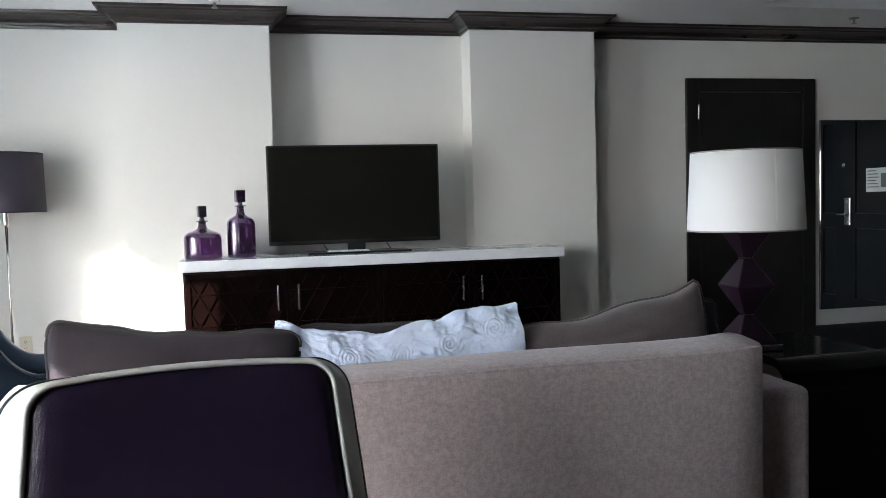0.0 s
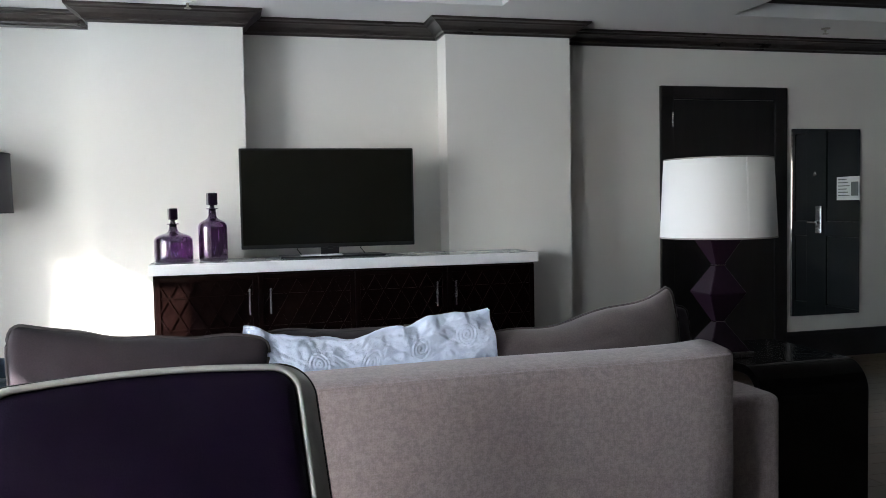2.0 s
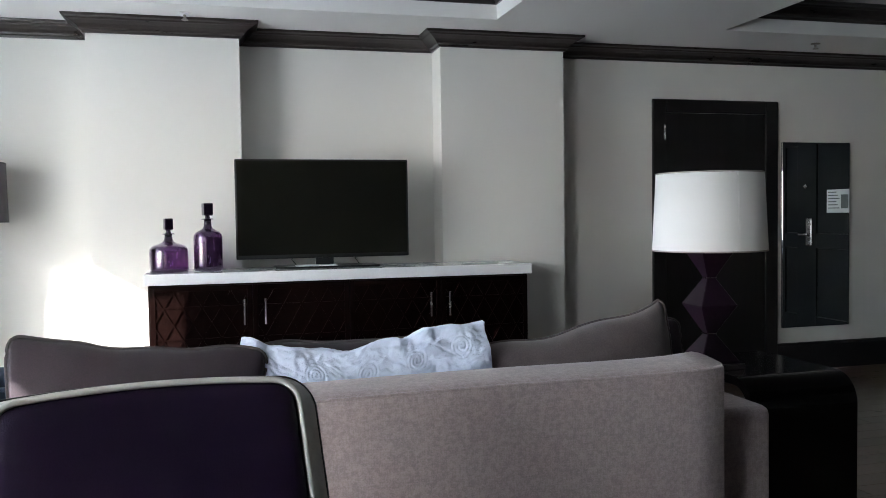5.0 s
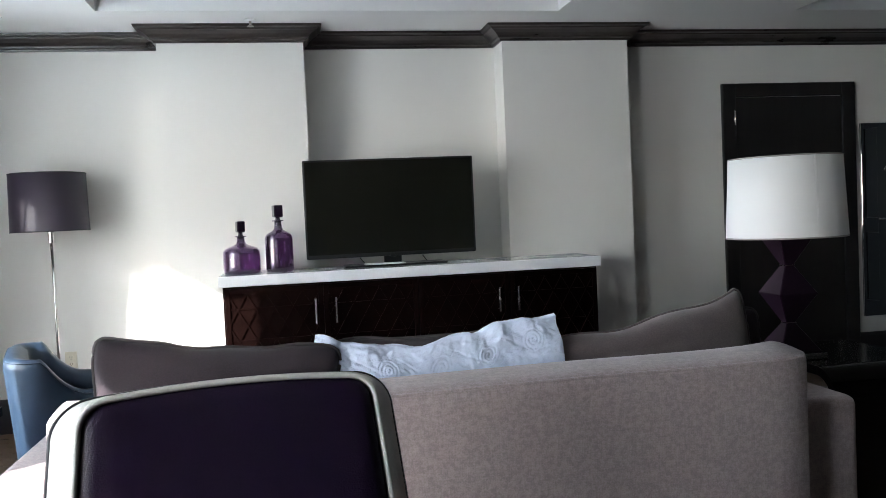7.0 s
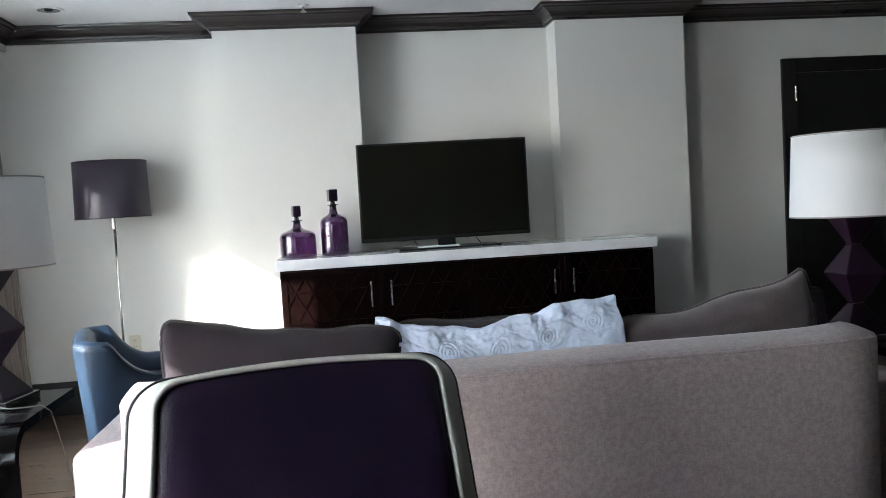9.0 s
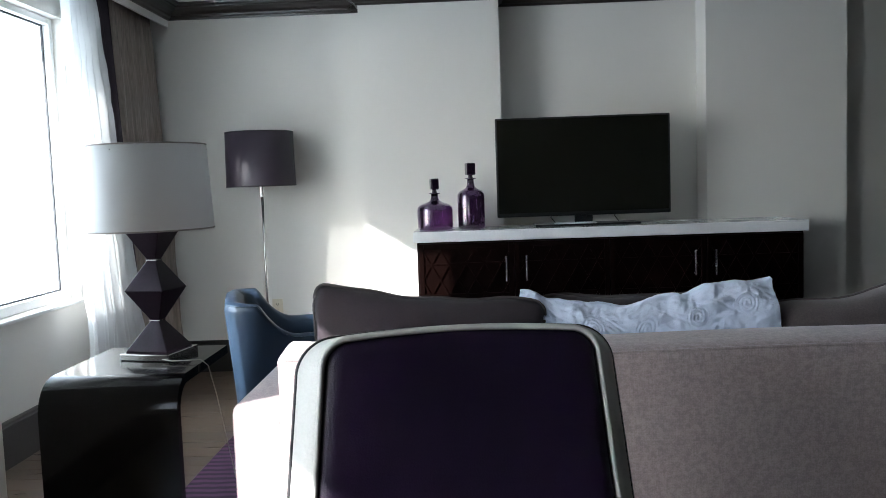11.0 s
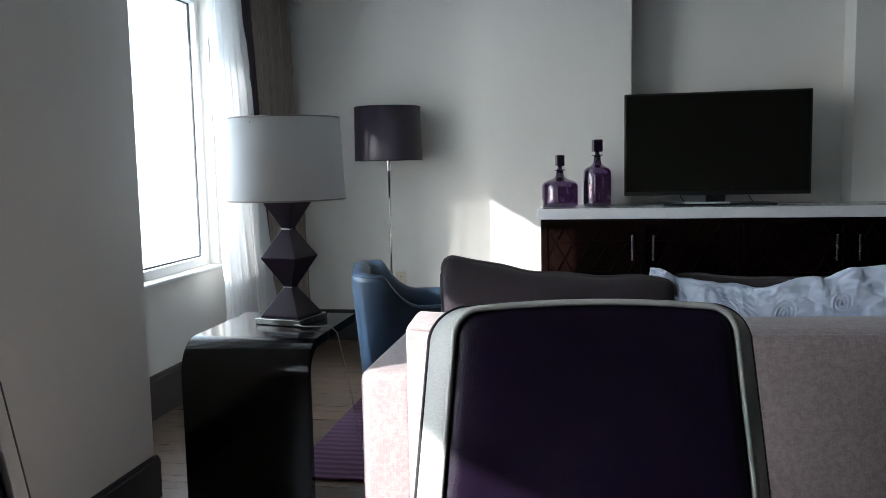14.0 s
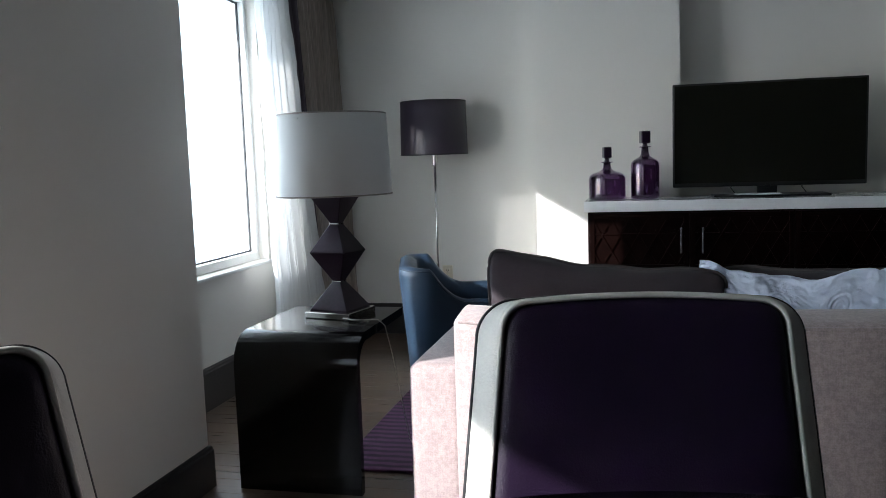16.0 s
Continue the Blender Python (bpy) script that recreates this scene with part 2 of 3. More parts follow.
def box(x0, x1, y0, y1, z0, z1, bevel=0.0, seg=2):
    return add_box(bmesh.new(), x0, x1, y0, y1, z0, z1, bevel, seg)


def lathe(profile, sides=40, bm=None, cx=0, cy=0, turn=0.0):
    """Turns (radius, height) pairs round the z axis; ends with radius 0 close it."""
    bm = bm or bmesh.new()
    rings = []
    for r, z in profile:
        if r < 1e-5:
            rings.append([bm.verts.new((cx, cy, z))])
        else:
            rings.append([bm.verts.new((cx + r * math.cos(turn + 2 * math.pi * i / sides), cy + r * math.sin(turn + 2 * math.pi * i / sides), z)) for i in range(sides)])
    for a, b in zip(rings, rings[1:]):
        for i in range(sides):
            j = (i + 1) % sides
            if len(a) == 1 and len(b) == 1:
                continue
            if len(a) == 1:
                bm.faces.new((a[0], b[i], b[j]))
            elif len(b) == 1:
                bm.faces.new((a[i], a[j], b[0]))
            else:
                bm.faces.new((a[i], a[j], b[j], b[i]))
    return bm


def loft(rings, closed_rings=True, cap=(True, True), bm=None):
    """Skins a row of rings of equal length."""
    bm = bm or bmesh.new()
    vs = [[bm.verts.new(p) for p in r] for r in rings]
    k = len(rings[0])
    for a, b in zip(vs, vs[1:]):
        for i in range(k if closed_rings else k - 1):
            j = (i + 1) % k
            bm.faces.new((a[i], a[j], b[j], b[i]))
    if closed_rings and cap[0]:
        bm.faces.new(vs[0])
    if closed_rings and cap[1]:
        bm.faces.new(vs[-1])
    return bm


def tube(points, radius, sides=8, closed=False, bm=None):
    pts = [Vector(p) for p in points]
    rings = []
    n = len(pts)
    for i, p in enumerate(pts):
        a = pts[i - 1] if (i or closed) else p
        b = pts[(i + 1) % n] if (i < n - 1 or closed) else p
        d = (b - a).normalized()
        u = d.cross(Vector((0, 0, 1)))
        if u.length < 1e-3:
            u = d.cross(Vector((1, 0, 0)))
        u.normalize()
        w = d.cross(u)
        rings.append([p + radius * (math.cos(t) * u + math.sin(t) * w) for t in [2 * math.pi * k / sides for k in range(sides)]])
    if closed:
        rings.append(rings[0])
    return loft(rings, True, (not closed, not closed), bm)


def sweep(path, profile, closed=False):
    """Sweeps a moulding's profile of (out from the wall, height) along a plan line; the room lies to the right of it."""
    n = len(path)
    rings = []
    for i in range(n):
        p = Vector(path[i])
        ds = []
        if i > 0 or closed:
            ds.append((p - Vector(path[i - 1])).normalized())
        if i < n - 1 or closed:
            ds.append((Vector(path[(i + 1) % n]) - p).normalized())
        ns = [Vector((d.y, -d.x)) for d in ds]
        m = ns[0] if len(ns) == 1 else (ns[0] + ns[1]) / (1 + ns[0].dot(ns[1]))
        rings.append([(p.x + m.x * o, p.y + m.y * o, z) for o, z in profile])
    if closed:
        rings.append(rings[0])
    return loft(rings, True, (not closed, not closed))


# ---- the room ----
NORTH, WEST, EAST, SOUTH = 5.30, -2.315, 5.60, -5.5
PIER, TOP = 5.074, 2.455
structure("wall_north", box(WEST - 0.15, EAST + 0.15, NORTH, NORTH + 0.15, 0, 2.75), WALL, "off-white painted wall behind the media cabinet", "wall")
structure("wall_south", box(WEST - 0.15, EAST + 0.15, SOUTH - 0.15, SOUTH, 0, 2.75), BOUNCEDARK, "dark taupe closing wall out of view, coloured to cut bounced light", "wall")
structure("wall_east", box(EAST, EAST + 0.15, SOUTH, NORTH, 0, 2.75), BOUNCEDARK, "dark taupe wall with the entry door, coloured to cut bounced light", "wall")
structure("wall_pier_1", box(-0.832, 0.053, PIER, NORTH - 0.002, 0, TOP), WALL, "off-white painted projecting wall pier", "wall")
structure("wall_pier_2", box(1.338, 2.208, PIER, NORTH - 0.002, 0, TOP), WALL, "off-white painted projecting wall pier", "wall")
structure("wall_pier_3", box(WEST + 0.002, -1.80, 1.12, 2.525, 0, TOP), WALL, "off-white painted pier between two windows", "wall")
W1, W2, SILL, HEAD = (2.62, 4.225), (-1.05, 1.03), 0.668, 2.175
HEAD_2 = 1.945
west = bmesh.new()
add_box(west, WEST - 0.15, WEST, SOUTH, NORTH, 0, SILL)
add_box(west, WEST - 0.15, WEST, SOUTH, 2.0, HEAD_2, 2.75)
add_box(west, WEST - 0.15, WEST, 2.0, NORTH, HEAD, 2.75)
for a, b in ((SOUTH, W2[0]), (W2[1], 2.0), (2.0, W1[0]), (W1[1], NORTH)):
    add_box(west, WEST - 0.15, WEST, a, b, SILL, HEAD_2 if b < 2.0 else HEAD)
structure("wall_west", west, WALL, "off-white painted window wall", "wall")

TRAYS = ((-1.086, 1.594, 1.30, 4.665), (3.185, 5.15, 1.30, 4.645))
ceil = bmesh.new()
xs = [WEST - 0.15, TRAYS[0][0], TRAYS[0][1], TRAYS[1][0], TRAYS[1][1], EAST + 0.15]
for i in (0, 2, 4):
    add_box(ceil, xs[i], xs[i + 1], 1.30, NORTH, TOP, 2.80)
for x0, x1, y0, y1 in TRAYS:
    add_box(ceil, x0, x1, y1, NORTH, TOP, 2.80)
    add_box(ceil, x0, x1, y0, y1, 2.66, 2.80)
# unseen part of the ceiling, split off and darkened to weaken the bounce
structure("ceiling_south", box(WEST - 0.15, EAST + 0.15, SOUTH, 1.2995, TOP, 2.80), BOUNCEDARK, "unseen dark taupe ceiling over the dining corner, coloured to cut bounced light", "ceiling")
structure("ceiling", ceil, CEIL, "white plaster ceiling with two recessed trays", "ceiling")

CROWN = [(0, 0), (0.012, 0), (0.016, 0.012), (0.030, 0.018), (0.034, 0.030), (0.052, 0.046), (0.078, 0.062), (0.088, 0.066), (0.092, 0.074), (0.112, 0.080), (0.116, 0.094), (0, 0.094)]
PLAN = [(-1.80, 1.12), (-1.80, 2.525), (-2.12, 2.525), (-2.12, NORTH), (-0.832, NORTH), (-0.832, PIER), (0.053, PIER), (0.053, NORTH), (1.338, NORTH), (1.338, PIER), (2.208, PIER), (2.208, NORTH), (EAST, NORTH), (EAST, SOUTH)]
structure("crown_trim", sweep(PLAN, [(o, 2.360 + z) for o, z in CROWN]), TRIMWOOD, "dark stained stepped crown moulding", "moulding")
for k, (x0, x1, y0, y1) in enumerate(TRAYS):
    structure(f"tray_trim_{k + 1}", sweep([(x0, y0), (x0, y1), (x1, y1), (x1, y0)], [(o * 0.9, 2.545 + z * 1.2) for o, z in CROWN], True), TRIMWOOD, "dark stained crown moulding in the ceiling tray", "moulding")
BASE = [(0, 0), (0.016, 0), (0.016, 0.190), (0.012, 0.197), (0.012, 0.206), (0.006, 0.215), (0, 0.215)]
structure("baseboard_4", sweep([(-1.80, 1.12), (-1.80, 2.525), (WEST + 0.02, 2.525)], [(o, z * 0.76) for o, z in BASE]), BASEWOOD, "near-black painted baseboard round the pier", "baseboard")
structure("baseboard_1", sweep([(WEST, 2.545), (WEST, NORTH), (-0.832, NORTH), (-0.832, PIER), (0.053, PIER), (0.053, NORTH), (1.338, NORTH), (1.338, PIER), (2.208, PIER), (2.208, NORTH), (3.003, NORTH)], BASE), BASEWOOD, "tall near-black painted baseboard", "baseboard")
structure("baseboard_2", sweep([(4.069, NORTH), (EAST, NORTH), (EAST, 4.62)], BASE), BASEWOOD, "tall near-black painted baseboard", "baseboard")
structure("baseboard_3", sweep([(WEST, SOUTH), (WEST, 1.12)], BASE), BASEWOOD, "tall near-black painted baseboard", "baseboard")

# the board that hides the curtain track
structure("curtain_valance", box(-2.14, -2.12, 2.525, NORTH - 0.003, 2.318, TOP - 0.002), WHITEFRAME, "white painted board hiding the curtain track", "valance")


def window(name, y0, y1, head, label):
    win = thing(name, pose(WEST, (y0 + y1) / 2, SILL), label, "window", "", "structure")
    h = (y1 - y0) / 2
    z = head - SILL
    fr, f = bmesh.new(), 0.036
    for a, b, c, d in ((-h, -h + f, 0, z), (h - f, h, 0, z), (-h + f, h - f, 0, f + 0.014), (-h + f, h - f, z - f, z)):
        add_box(fr, -0.125, -0.055, a, b, c, d, 0.005)
    part("window_frame", fr, WHITEFRAME, win)
    gk = bmesh.new()
    for a, b, c, d in ((-h + f, -h + f + 0.008, f, z - f), (h - f - 0.008, h - f, f, z - f), (-h + f, h - f, f + 0.014, f + 0.022), (-h + f, h - f, z - f - 0.008, z - f)):
        add_box(gk, -0.100, -0.090, a, b, c, d)
    part("gasket", gk, GASKET, win)
    pane = part("pane", box(-0.098, -0.092, -h + f, h - f, f, z - f), GLASS, win)
    pane.visible_shadow = False
    part("window_sill", box(-0.14, 0.016, -h - 0.04, h + 0.03, -0.020, -0.001, 0.005), WHITEFRAME, win)


# added out of view: lowers the upper edge of the sun patch indoors
structure("sun_cut_hood", box(WEST - 0.517, WEST - 0.151, W1[0] - 0.1, W1[1] + 0.1, HEAD + 0.006, HEAD + 0.05), WALL, "narrow unseen hood outside the window, added to cut the sun", "hood")
window("window_1", *W1, HEAD, "large fixed window with white frame and sill")
window("window_2", *W2, HEAD_2, "wide fixed window with white frame and sill")

# inner door in the north wall, closed
door = thing("door_1", pose(3.536, NORTH, 0), "closed espresso wood door in a dark frame", "door", "", "structure")
jamb = bmesh.new()
for a, b, c, d in ((-0.533, -0.425, 0, 2.087), (0.425, 0.533, 0, 2.087), (-0.425, 0.425, 1.99, 2.087)):
    add_box(jamb, a, b, -0.030, -0.001, c, d, 0.006)
part("door_frame", jamb, DOORWOOD, door)
part("door_leaf", box(-0.422, 0.422, -0.018, -0.001, 0.01, 1.987, 0.002), DOORWOOD, door)
for hz in (0.22, 1.05, 1.84):
    part("hinge", lathe([(0, -0.052), (0.007, -0.052), (0.007, 0.052), (0, 0.052)], 10, None, -0.440, -0.036), STEEL, door, "steel hinge knuckle", at=pose(0, 0, hz))
lever = box(0.36, 0.40, -0.026, -0.017, 0.985, 1.10, 0.004)
add_box(lever, 0.29, 0.392, -0.075, -0.060, 1.015, 1.033, 0.005)
add_box(lever, 0.372, 0.390, -0.075, -0.026, 1.015, 1.033, 0.004)
part("strike_plate", box(0.427, 0.449, -0.036, -0.0305, 0.985, 1.065, 0.002), STEEL, door, "bright steel strike plate")
part("door_handle", lever, STEEL, door, "brushed steel lever handle")

# tall wall mirror beside it
wall_mirror = thing("wall_mirror", pose(4.427, NORTH, 1.058), "tall unframed mirror fixed to the wall beside the door", "mirror")
part("backing", box(-0.308, 0.308, -0.010, -0.001, -0.720, 0.720), TVBLACK, wall_mirror)
part("mirror_glass", box(-0.310, 0.310, -0.016, -0.0105, -0.722, 0.722, 0.0015, 1), MIRROR, wall_mirror)

# entry door on the east wall, seen in the mirror
entry = thing("door_2", pose(EAST, 4.00, 0, 0, 0, 90), "dark panelled entry door with a card lock", "door", "", "structure")
part("door_frame", box(-0.72, 0.68, 0.001, 0.022, 0, 2.12, 0.004), ENTRYPAINT, entry)
leaf = bmesh.new()
add_box(leaf, -0.66, -0.56, 0.023, 0.045, 0.02, 2.06, 0.003)
add_box(leaf, -0.38, -0.10, 0.023, 0.045, 0.02, 2.06, 0.003)
add_box(leaf, 0.50, 0.62, 0.023, 0.045, 0.02, 2.06, 0.003)
for a, b in ((-0.56, -0.38), (-0.10, 0.50)):
    for c, d in ((0.02, 0.20), (0.88, 1.02), (1.90, 2.06)):
        add_box(leaf, a, b, 0.023, 0.045, c, d, 0.003)
part("door_leaf", leaf, ENTRYPAINT, entry)
for a, b in ((-0.555, -0.385), (-0.095, 0.495)):
    for c, d in ((0.205, 0.875), (1.025, 1.895)):
        part("panel", box(a, b, 0.023, 0.034, c, d, 0.008), ENTRYPAINT, entry)
lock = box(-0.230, -0.145, 0.046, 0.066, 0.90, 1.175, 0.008)
add_box(lock, -0.30, -0.175, 0.085, 0.105, 1.00, 1.025, 0.008)
add_box(lock, -0.200, -0.170, 0.060, 0.100, 1.00, 1.025, 0.005)
part("card_lock", lock, STEEL, entry, "brushed steel card lock with lever")
part("peephole", lathe([(0, 0), (0.022, 0), (0.022, 0.010), (0.012, 0.014), (0, 0.012)], 18), STEEL, entry, "round steel peephole", at=pose(-0.25, 0.045, 1.49, -90))
notice = part("notice", box(0.05, 0.36, 0.046, 0.048, 1.225, 1.445), PAPER, entry, "white printed safety notice")
lines = bmesh.new()
for k in range(6):
    add_box(lines, 0.07, 0.18 + 0.02 * (k % 3), 0.0485, 0.0492, 1.415 - 0.030 * k, 1.424 - 0.030 * k)
add_box(lines, 0.24, 0.33, 0.0485, 0.0492, 1.265, 1.395)
part("print", lines, INK, notice)

# wall socket by the floor lamp
outlet = thing("wall_socket", pose(-1.486, NORTH, 0.428), "almond plastic double wall socket", "socket")
part("cover_plate", box(-0.036, 0.036, -0.007, -0.001, -0.058, 0.058, 0.004), PLATE, outlet)
for dz in (-0.021, 0.021):
    part("receptacle", lathe([(0, 0), (0.0165, 0), (0.0165, 0.003), (0, 0.003)], 16), PLATE, outlet, at=pose(0, -0.0065, dz, 90))
    sl = bmesh.new()
    add_box(sl, -0.008, -0.005, -0.0108, -0.0095, dz - 0.002, dz + 0.007)
    add_box(sl, 0.005, 0.008, -0.0108, -0.0095, dz - 0.002, dz + 0.007)
    add_box(sl, -0.002, 0.002, -0.0108, -0.0095, dz - 0.011, dz - 0.007)
    part("slots", sl, SLOT, outlet)

# sprinkler heads under the ceiling
for sx, sy in ((-0.257, 4.875), (4.10, 4.90)):
    spr = thing("ceiling_sprinkler", pose(sx, sy, TOP), "small metal fire sprinkler head under the ceiling", "sprinkler", "ceiling sprinklers")
    part("escutcheon", lathe([(0, 0), (0.034, 0), (0.032, -0.007), (0.016, -0.010), (0, -0.010)], 20), CEIL if sx < 0 else BRASS, spr, smooth=True)
    part("deflector", lathe([(0, -0.010), (0.008, -0.010), (0.007, -0.030), (0.020, -0.038), (0.020, -0.041), (0, -0.041)], 14), BRASS, spr)


# recessed downlight near the window corner, switched off
spot = thing("ceiling_downlight", pose(-1.69, 4.80, TOP), "small unlit round downlight with bright metal reflector in the ceiling", "downlight")
part("trim_ring", lathe([(0.060, -0.001), (0.082, -0.001), (0.080, -0.006), (0.066, -0.009), (0.060, -0.006), (0.060, -0.001)], 40), WHITEFRAME, spot, "white trim ring", True)
part("reflector", lathe([(0, -0.001), (0.016, -0.0015), (0.030, -0.0025), (0.048, -0.0045), (0.061, -0.0075), (0.061, -0.001)], 40), CHROME, spot, "bright metal reflector", True)
part("bulb", lathe([(0, -0.013), (0.012, -0.012), (0.022, -0.008), (0.024, -0.002), (0, -0.002)], 24), TVBLACK, spot, "dark unlit bulb face", True)


# ---- curtains ----
def drape(y0, y1, z0, z1, x, depth, waves, flare, phase, rows=26, cols=150, into=0.0, crumple=0.0):
    rings = []
    for r in range(rows):
        v = r / (rows - 1)
        z = z1 + (z0 - z1) * v
        row = []
        for c in range(cols):
            u = c / (cols - 1)
            lo, hi = y0 + flare[0] * v, y1 + flare[1] * v
            k = waves * 2 * math.pi * (u + 0.02 * math.sin(5 * u + 2 * v))
            amp = depth * (0.55 + 0.45 * v) * (0.75 + 0.25 * math.sin(9 * u + phase))
            crush = crumple * noise.noise(Vector((u * 7, z * 5.5, phase))) + 0.5 * crumple * noise.noise(Vector((u * 15, z * 13, phase)))
            row.append((x + into * v + amp * math.sin(k + phase) + 0.012 * math.sin(3 * k + v * 3) + crush, lo + (hi - lo) * u + 0.25 * depth * math.cos(k), z))
        rings.append(row)
    return loft(rings, False)


def solid(ob, thickness):
    md = ob.modifiers.new("thickness", "SOLIDIFY")
    md.thickness = thickness


sheer = tagged(part("sheer_curtain", drape(3.99, 4.30, 0.03, 2.44, -2.185, 0.034, 5.5, (-0.02, 0.42), 0.6, 70, into=0.03, crumple=0.010), SHEER, None, "", True), "translucent white sheer curtain hanging beside the window", "curtain")
curtain = thing("window_curtain", pose(0, 0, 0), "long taupe curtain with plum edge, drawn open", "curtain")
solid(part("panel", drape(4.55, 5.19, 0.03, 2.40, -2.220, 0.066, 8, (0.20, 0.06), 1.4, 30, 260, into=0.05, crumple=0.008), CURTAIN, curtain, "taupe pleated cloth", True), 0.004)
solid(part("leading_edge", drape(4.31, 4.555, 0.03, 2.40, -2.205, 0.026, 2.5, (0.42, 0.20), 2.6, 26, 60), LINING, curtain, "dark plum lining at the leading edge", True), 0.004)
part("curtain_track", box(-2.255, -2.175, 2.60, 5.28, 2.435, 2.452), WHITEFRAME, curtain)

# ---- rug ----
tagged(part("rug", box(-1.38, 2.02, 2.76, 4.45, 0.001, 0.014, 0.005), RUG), "purple rug with fine wavy stripes on the plank floor", "rug", "", "")


# ---- media cabinet ----
cab = thing("media_cabinet", pose(0.6425, 4.62, 0), "low espresso cabinet with diamond lattice doors and pale top", "cabinet")
CW = 1.1475
body = box(-CW + 0.02, CW - 0.02, 0.030, 0.430, 0.06, 0.880, 0.003)
part("body", body, CABWOOD, cab)
part("plinth", box(-CW + 0.05, CW - 0.05, 0.06, 0.42, 0.0, 0.062), BASEWOOD, cab)
part("stone_top", box(-CW, CW, -0.004, 0.438, 0.882, 0.945, 0.004), COUNTER, cab, "pale glossy stone top")
DW = (2 * CW - 0.06) / 4


def fretwork(w, z0, z1):
    """Raised strips in three directions, cut to the door: one small mesh each."""
    lo, hi, pitch, strips = -w / 2 + 0.03, w / 2 - 0.03, 0.105, []
    tan60, mid = math.tan(radians(60)), (z0 + z1) / 2
    for s in (1, -1):
        for k in range(-14, 15):
            c = (k + 0.5) * pitch * tan60
            t0, t1 = (z0 - mid - c) / (s * tan60), (z1 - mid - c) / (s * tan60)
            xa, xb = max(lo, min(t0, t1)), min(hi, max(t0, t1))
            if xb - xa < 0.012:
                continue
            a, b = Vector((xa, s * tan60 * xa + c + mid)), Vector((xb, s * tan60 * xb + c + mid))
            d = (b - a).normalized()
            o = Vector((-d.y, d.x)) * 0.0042
            q = [a + o, b + o, b - o, a - o]
            strips.append(loft([[(p.x, -0.0005, p.y) for p in q], [(p.x, -0.0085 - 0.0006 * (s > 0), p.y) for p in q]]))
    k = z1 - pitch * tan60 / 2
    while k > z0 + 0.02:
        strips.append(box(lo, hi, -0.0080, -0.0005, k - 0.0042, k + 0.0042))
        k -= pitch * tan60
    return strips


HANDLES = (0.038, 0.155, 1.133, 1.250)
for k in range(4):
    cx = -CW + 0.03 + DW * (k + 0.5)
    d = part("door", box(-DW / 2 + 0.002, DW / 2 - 0.002, 0, 0.028, 0.075, 0.872, 0.002), CABWOOD, cab, at=pose(cx, 0.004, 0))
    rim = bmesh.new()
    for a, b, c, e in ((-DW / 2 + 0.002, -DW / 2 + 0.03, 0.075, 0.872), (DW / 2 - 0.03, DW / 2 - 0.002, 0.075, 0.872), (-DW / 2 + 0.03, DW / 2 - 0.03, 0.075, 0.103), (-DW / 2 + 0.03, DW / 2 - 0.03, 0.844, 0.872)):
        add_box(rim, a, b, -0.010, -0.0005, c, e, 0.002)
    part("door_rim", rim, CABWOOD, d)
    for strip in fretwork(DW, 0.103, 0.844):
        part("lattice_strip", strip, CABWOOD, d)
    hx = HANDLES[k] - 0.6425 - cx
    hb = box(hx - 0.006, hx + 0.006, -0.040, -0.030, 0.643, 0.792, 0.003)
    add_box(hb, hx - 0.005, hx + 0.005, -0.031, -0.009, 0.655, 0.665)
    add_box(hb, hx - 0.005, hx + 0.005, -0.031, -0.009, 0.770, 0.780)
    part("handle", hb, STEEL, d, "slim steel bar handle")

# ---- television ----
tv = thing("television", pose(0.531, 4.86, 0.945), "black flat television standing on the cabinet", "television")
part("casing", box(-0.528, 0.528, 0.001, 0.040, 0.058, 0.660, 0.006), TVBLACK, tv)
part("rear_housing", box(-0.36, 0.36, 0.040, 0.075, 0.10, 0.52, 0.015), TVBLACK, tv)
part("screen", box(-0.516, 0.516, -0.0015, 0.002, 0.082, 0.648), SCREEN, tv, "glossy dark screen")
part("brand_badge", box(-0.016, 0.016, -0.006, 0.0005, 0.050, 0.068, 0.003), TVBLACK, tv)
part("neck", box(-0.055, 0.055, 0.010, 0.035, 0.012, 0.075, 0.006), TVBLACK, tv)
part("stand_base", box(-0.305, 0.325, -0.105, 0.115, 0.001, 0.013, 0.006), TVBLACK, tv, "flat black base")
for sx in (-0.19, 0.20):
    part("cable", tube([(sx, 0.02, 0.075), (sx - 0.01, 0.03, 0.05), (sx + 0.015, 0.05, 0.02), (sx + 0.03, 0.08, 0.004)], 0.003, 6), TVBLACK, tv)
tagged(part("folded_card", box(-0.125, 0.125, -0.055, 0.055, 0.0, 0.005, 0.001, 1), PAPER, at=pose(0.47, 4.80, 0.9585, 0, 0, -2)), "white printed card lying on the television base", "card")


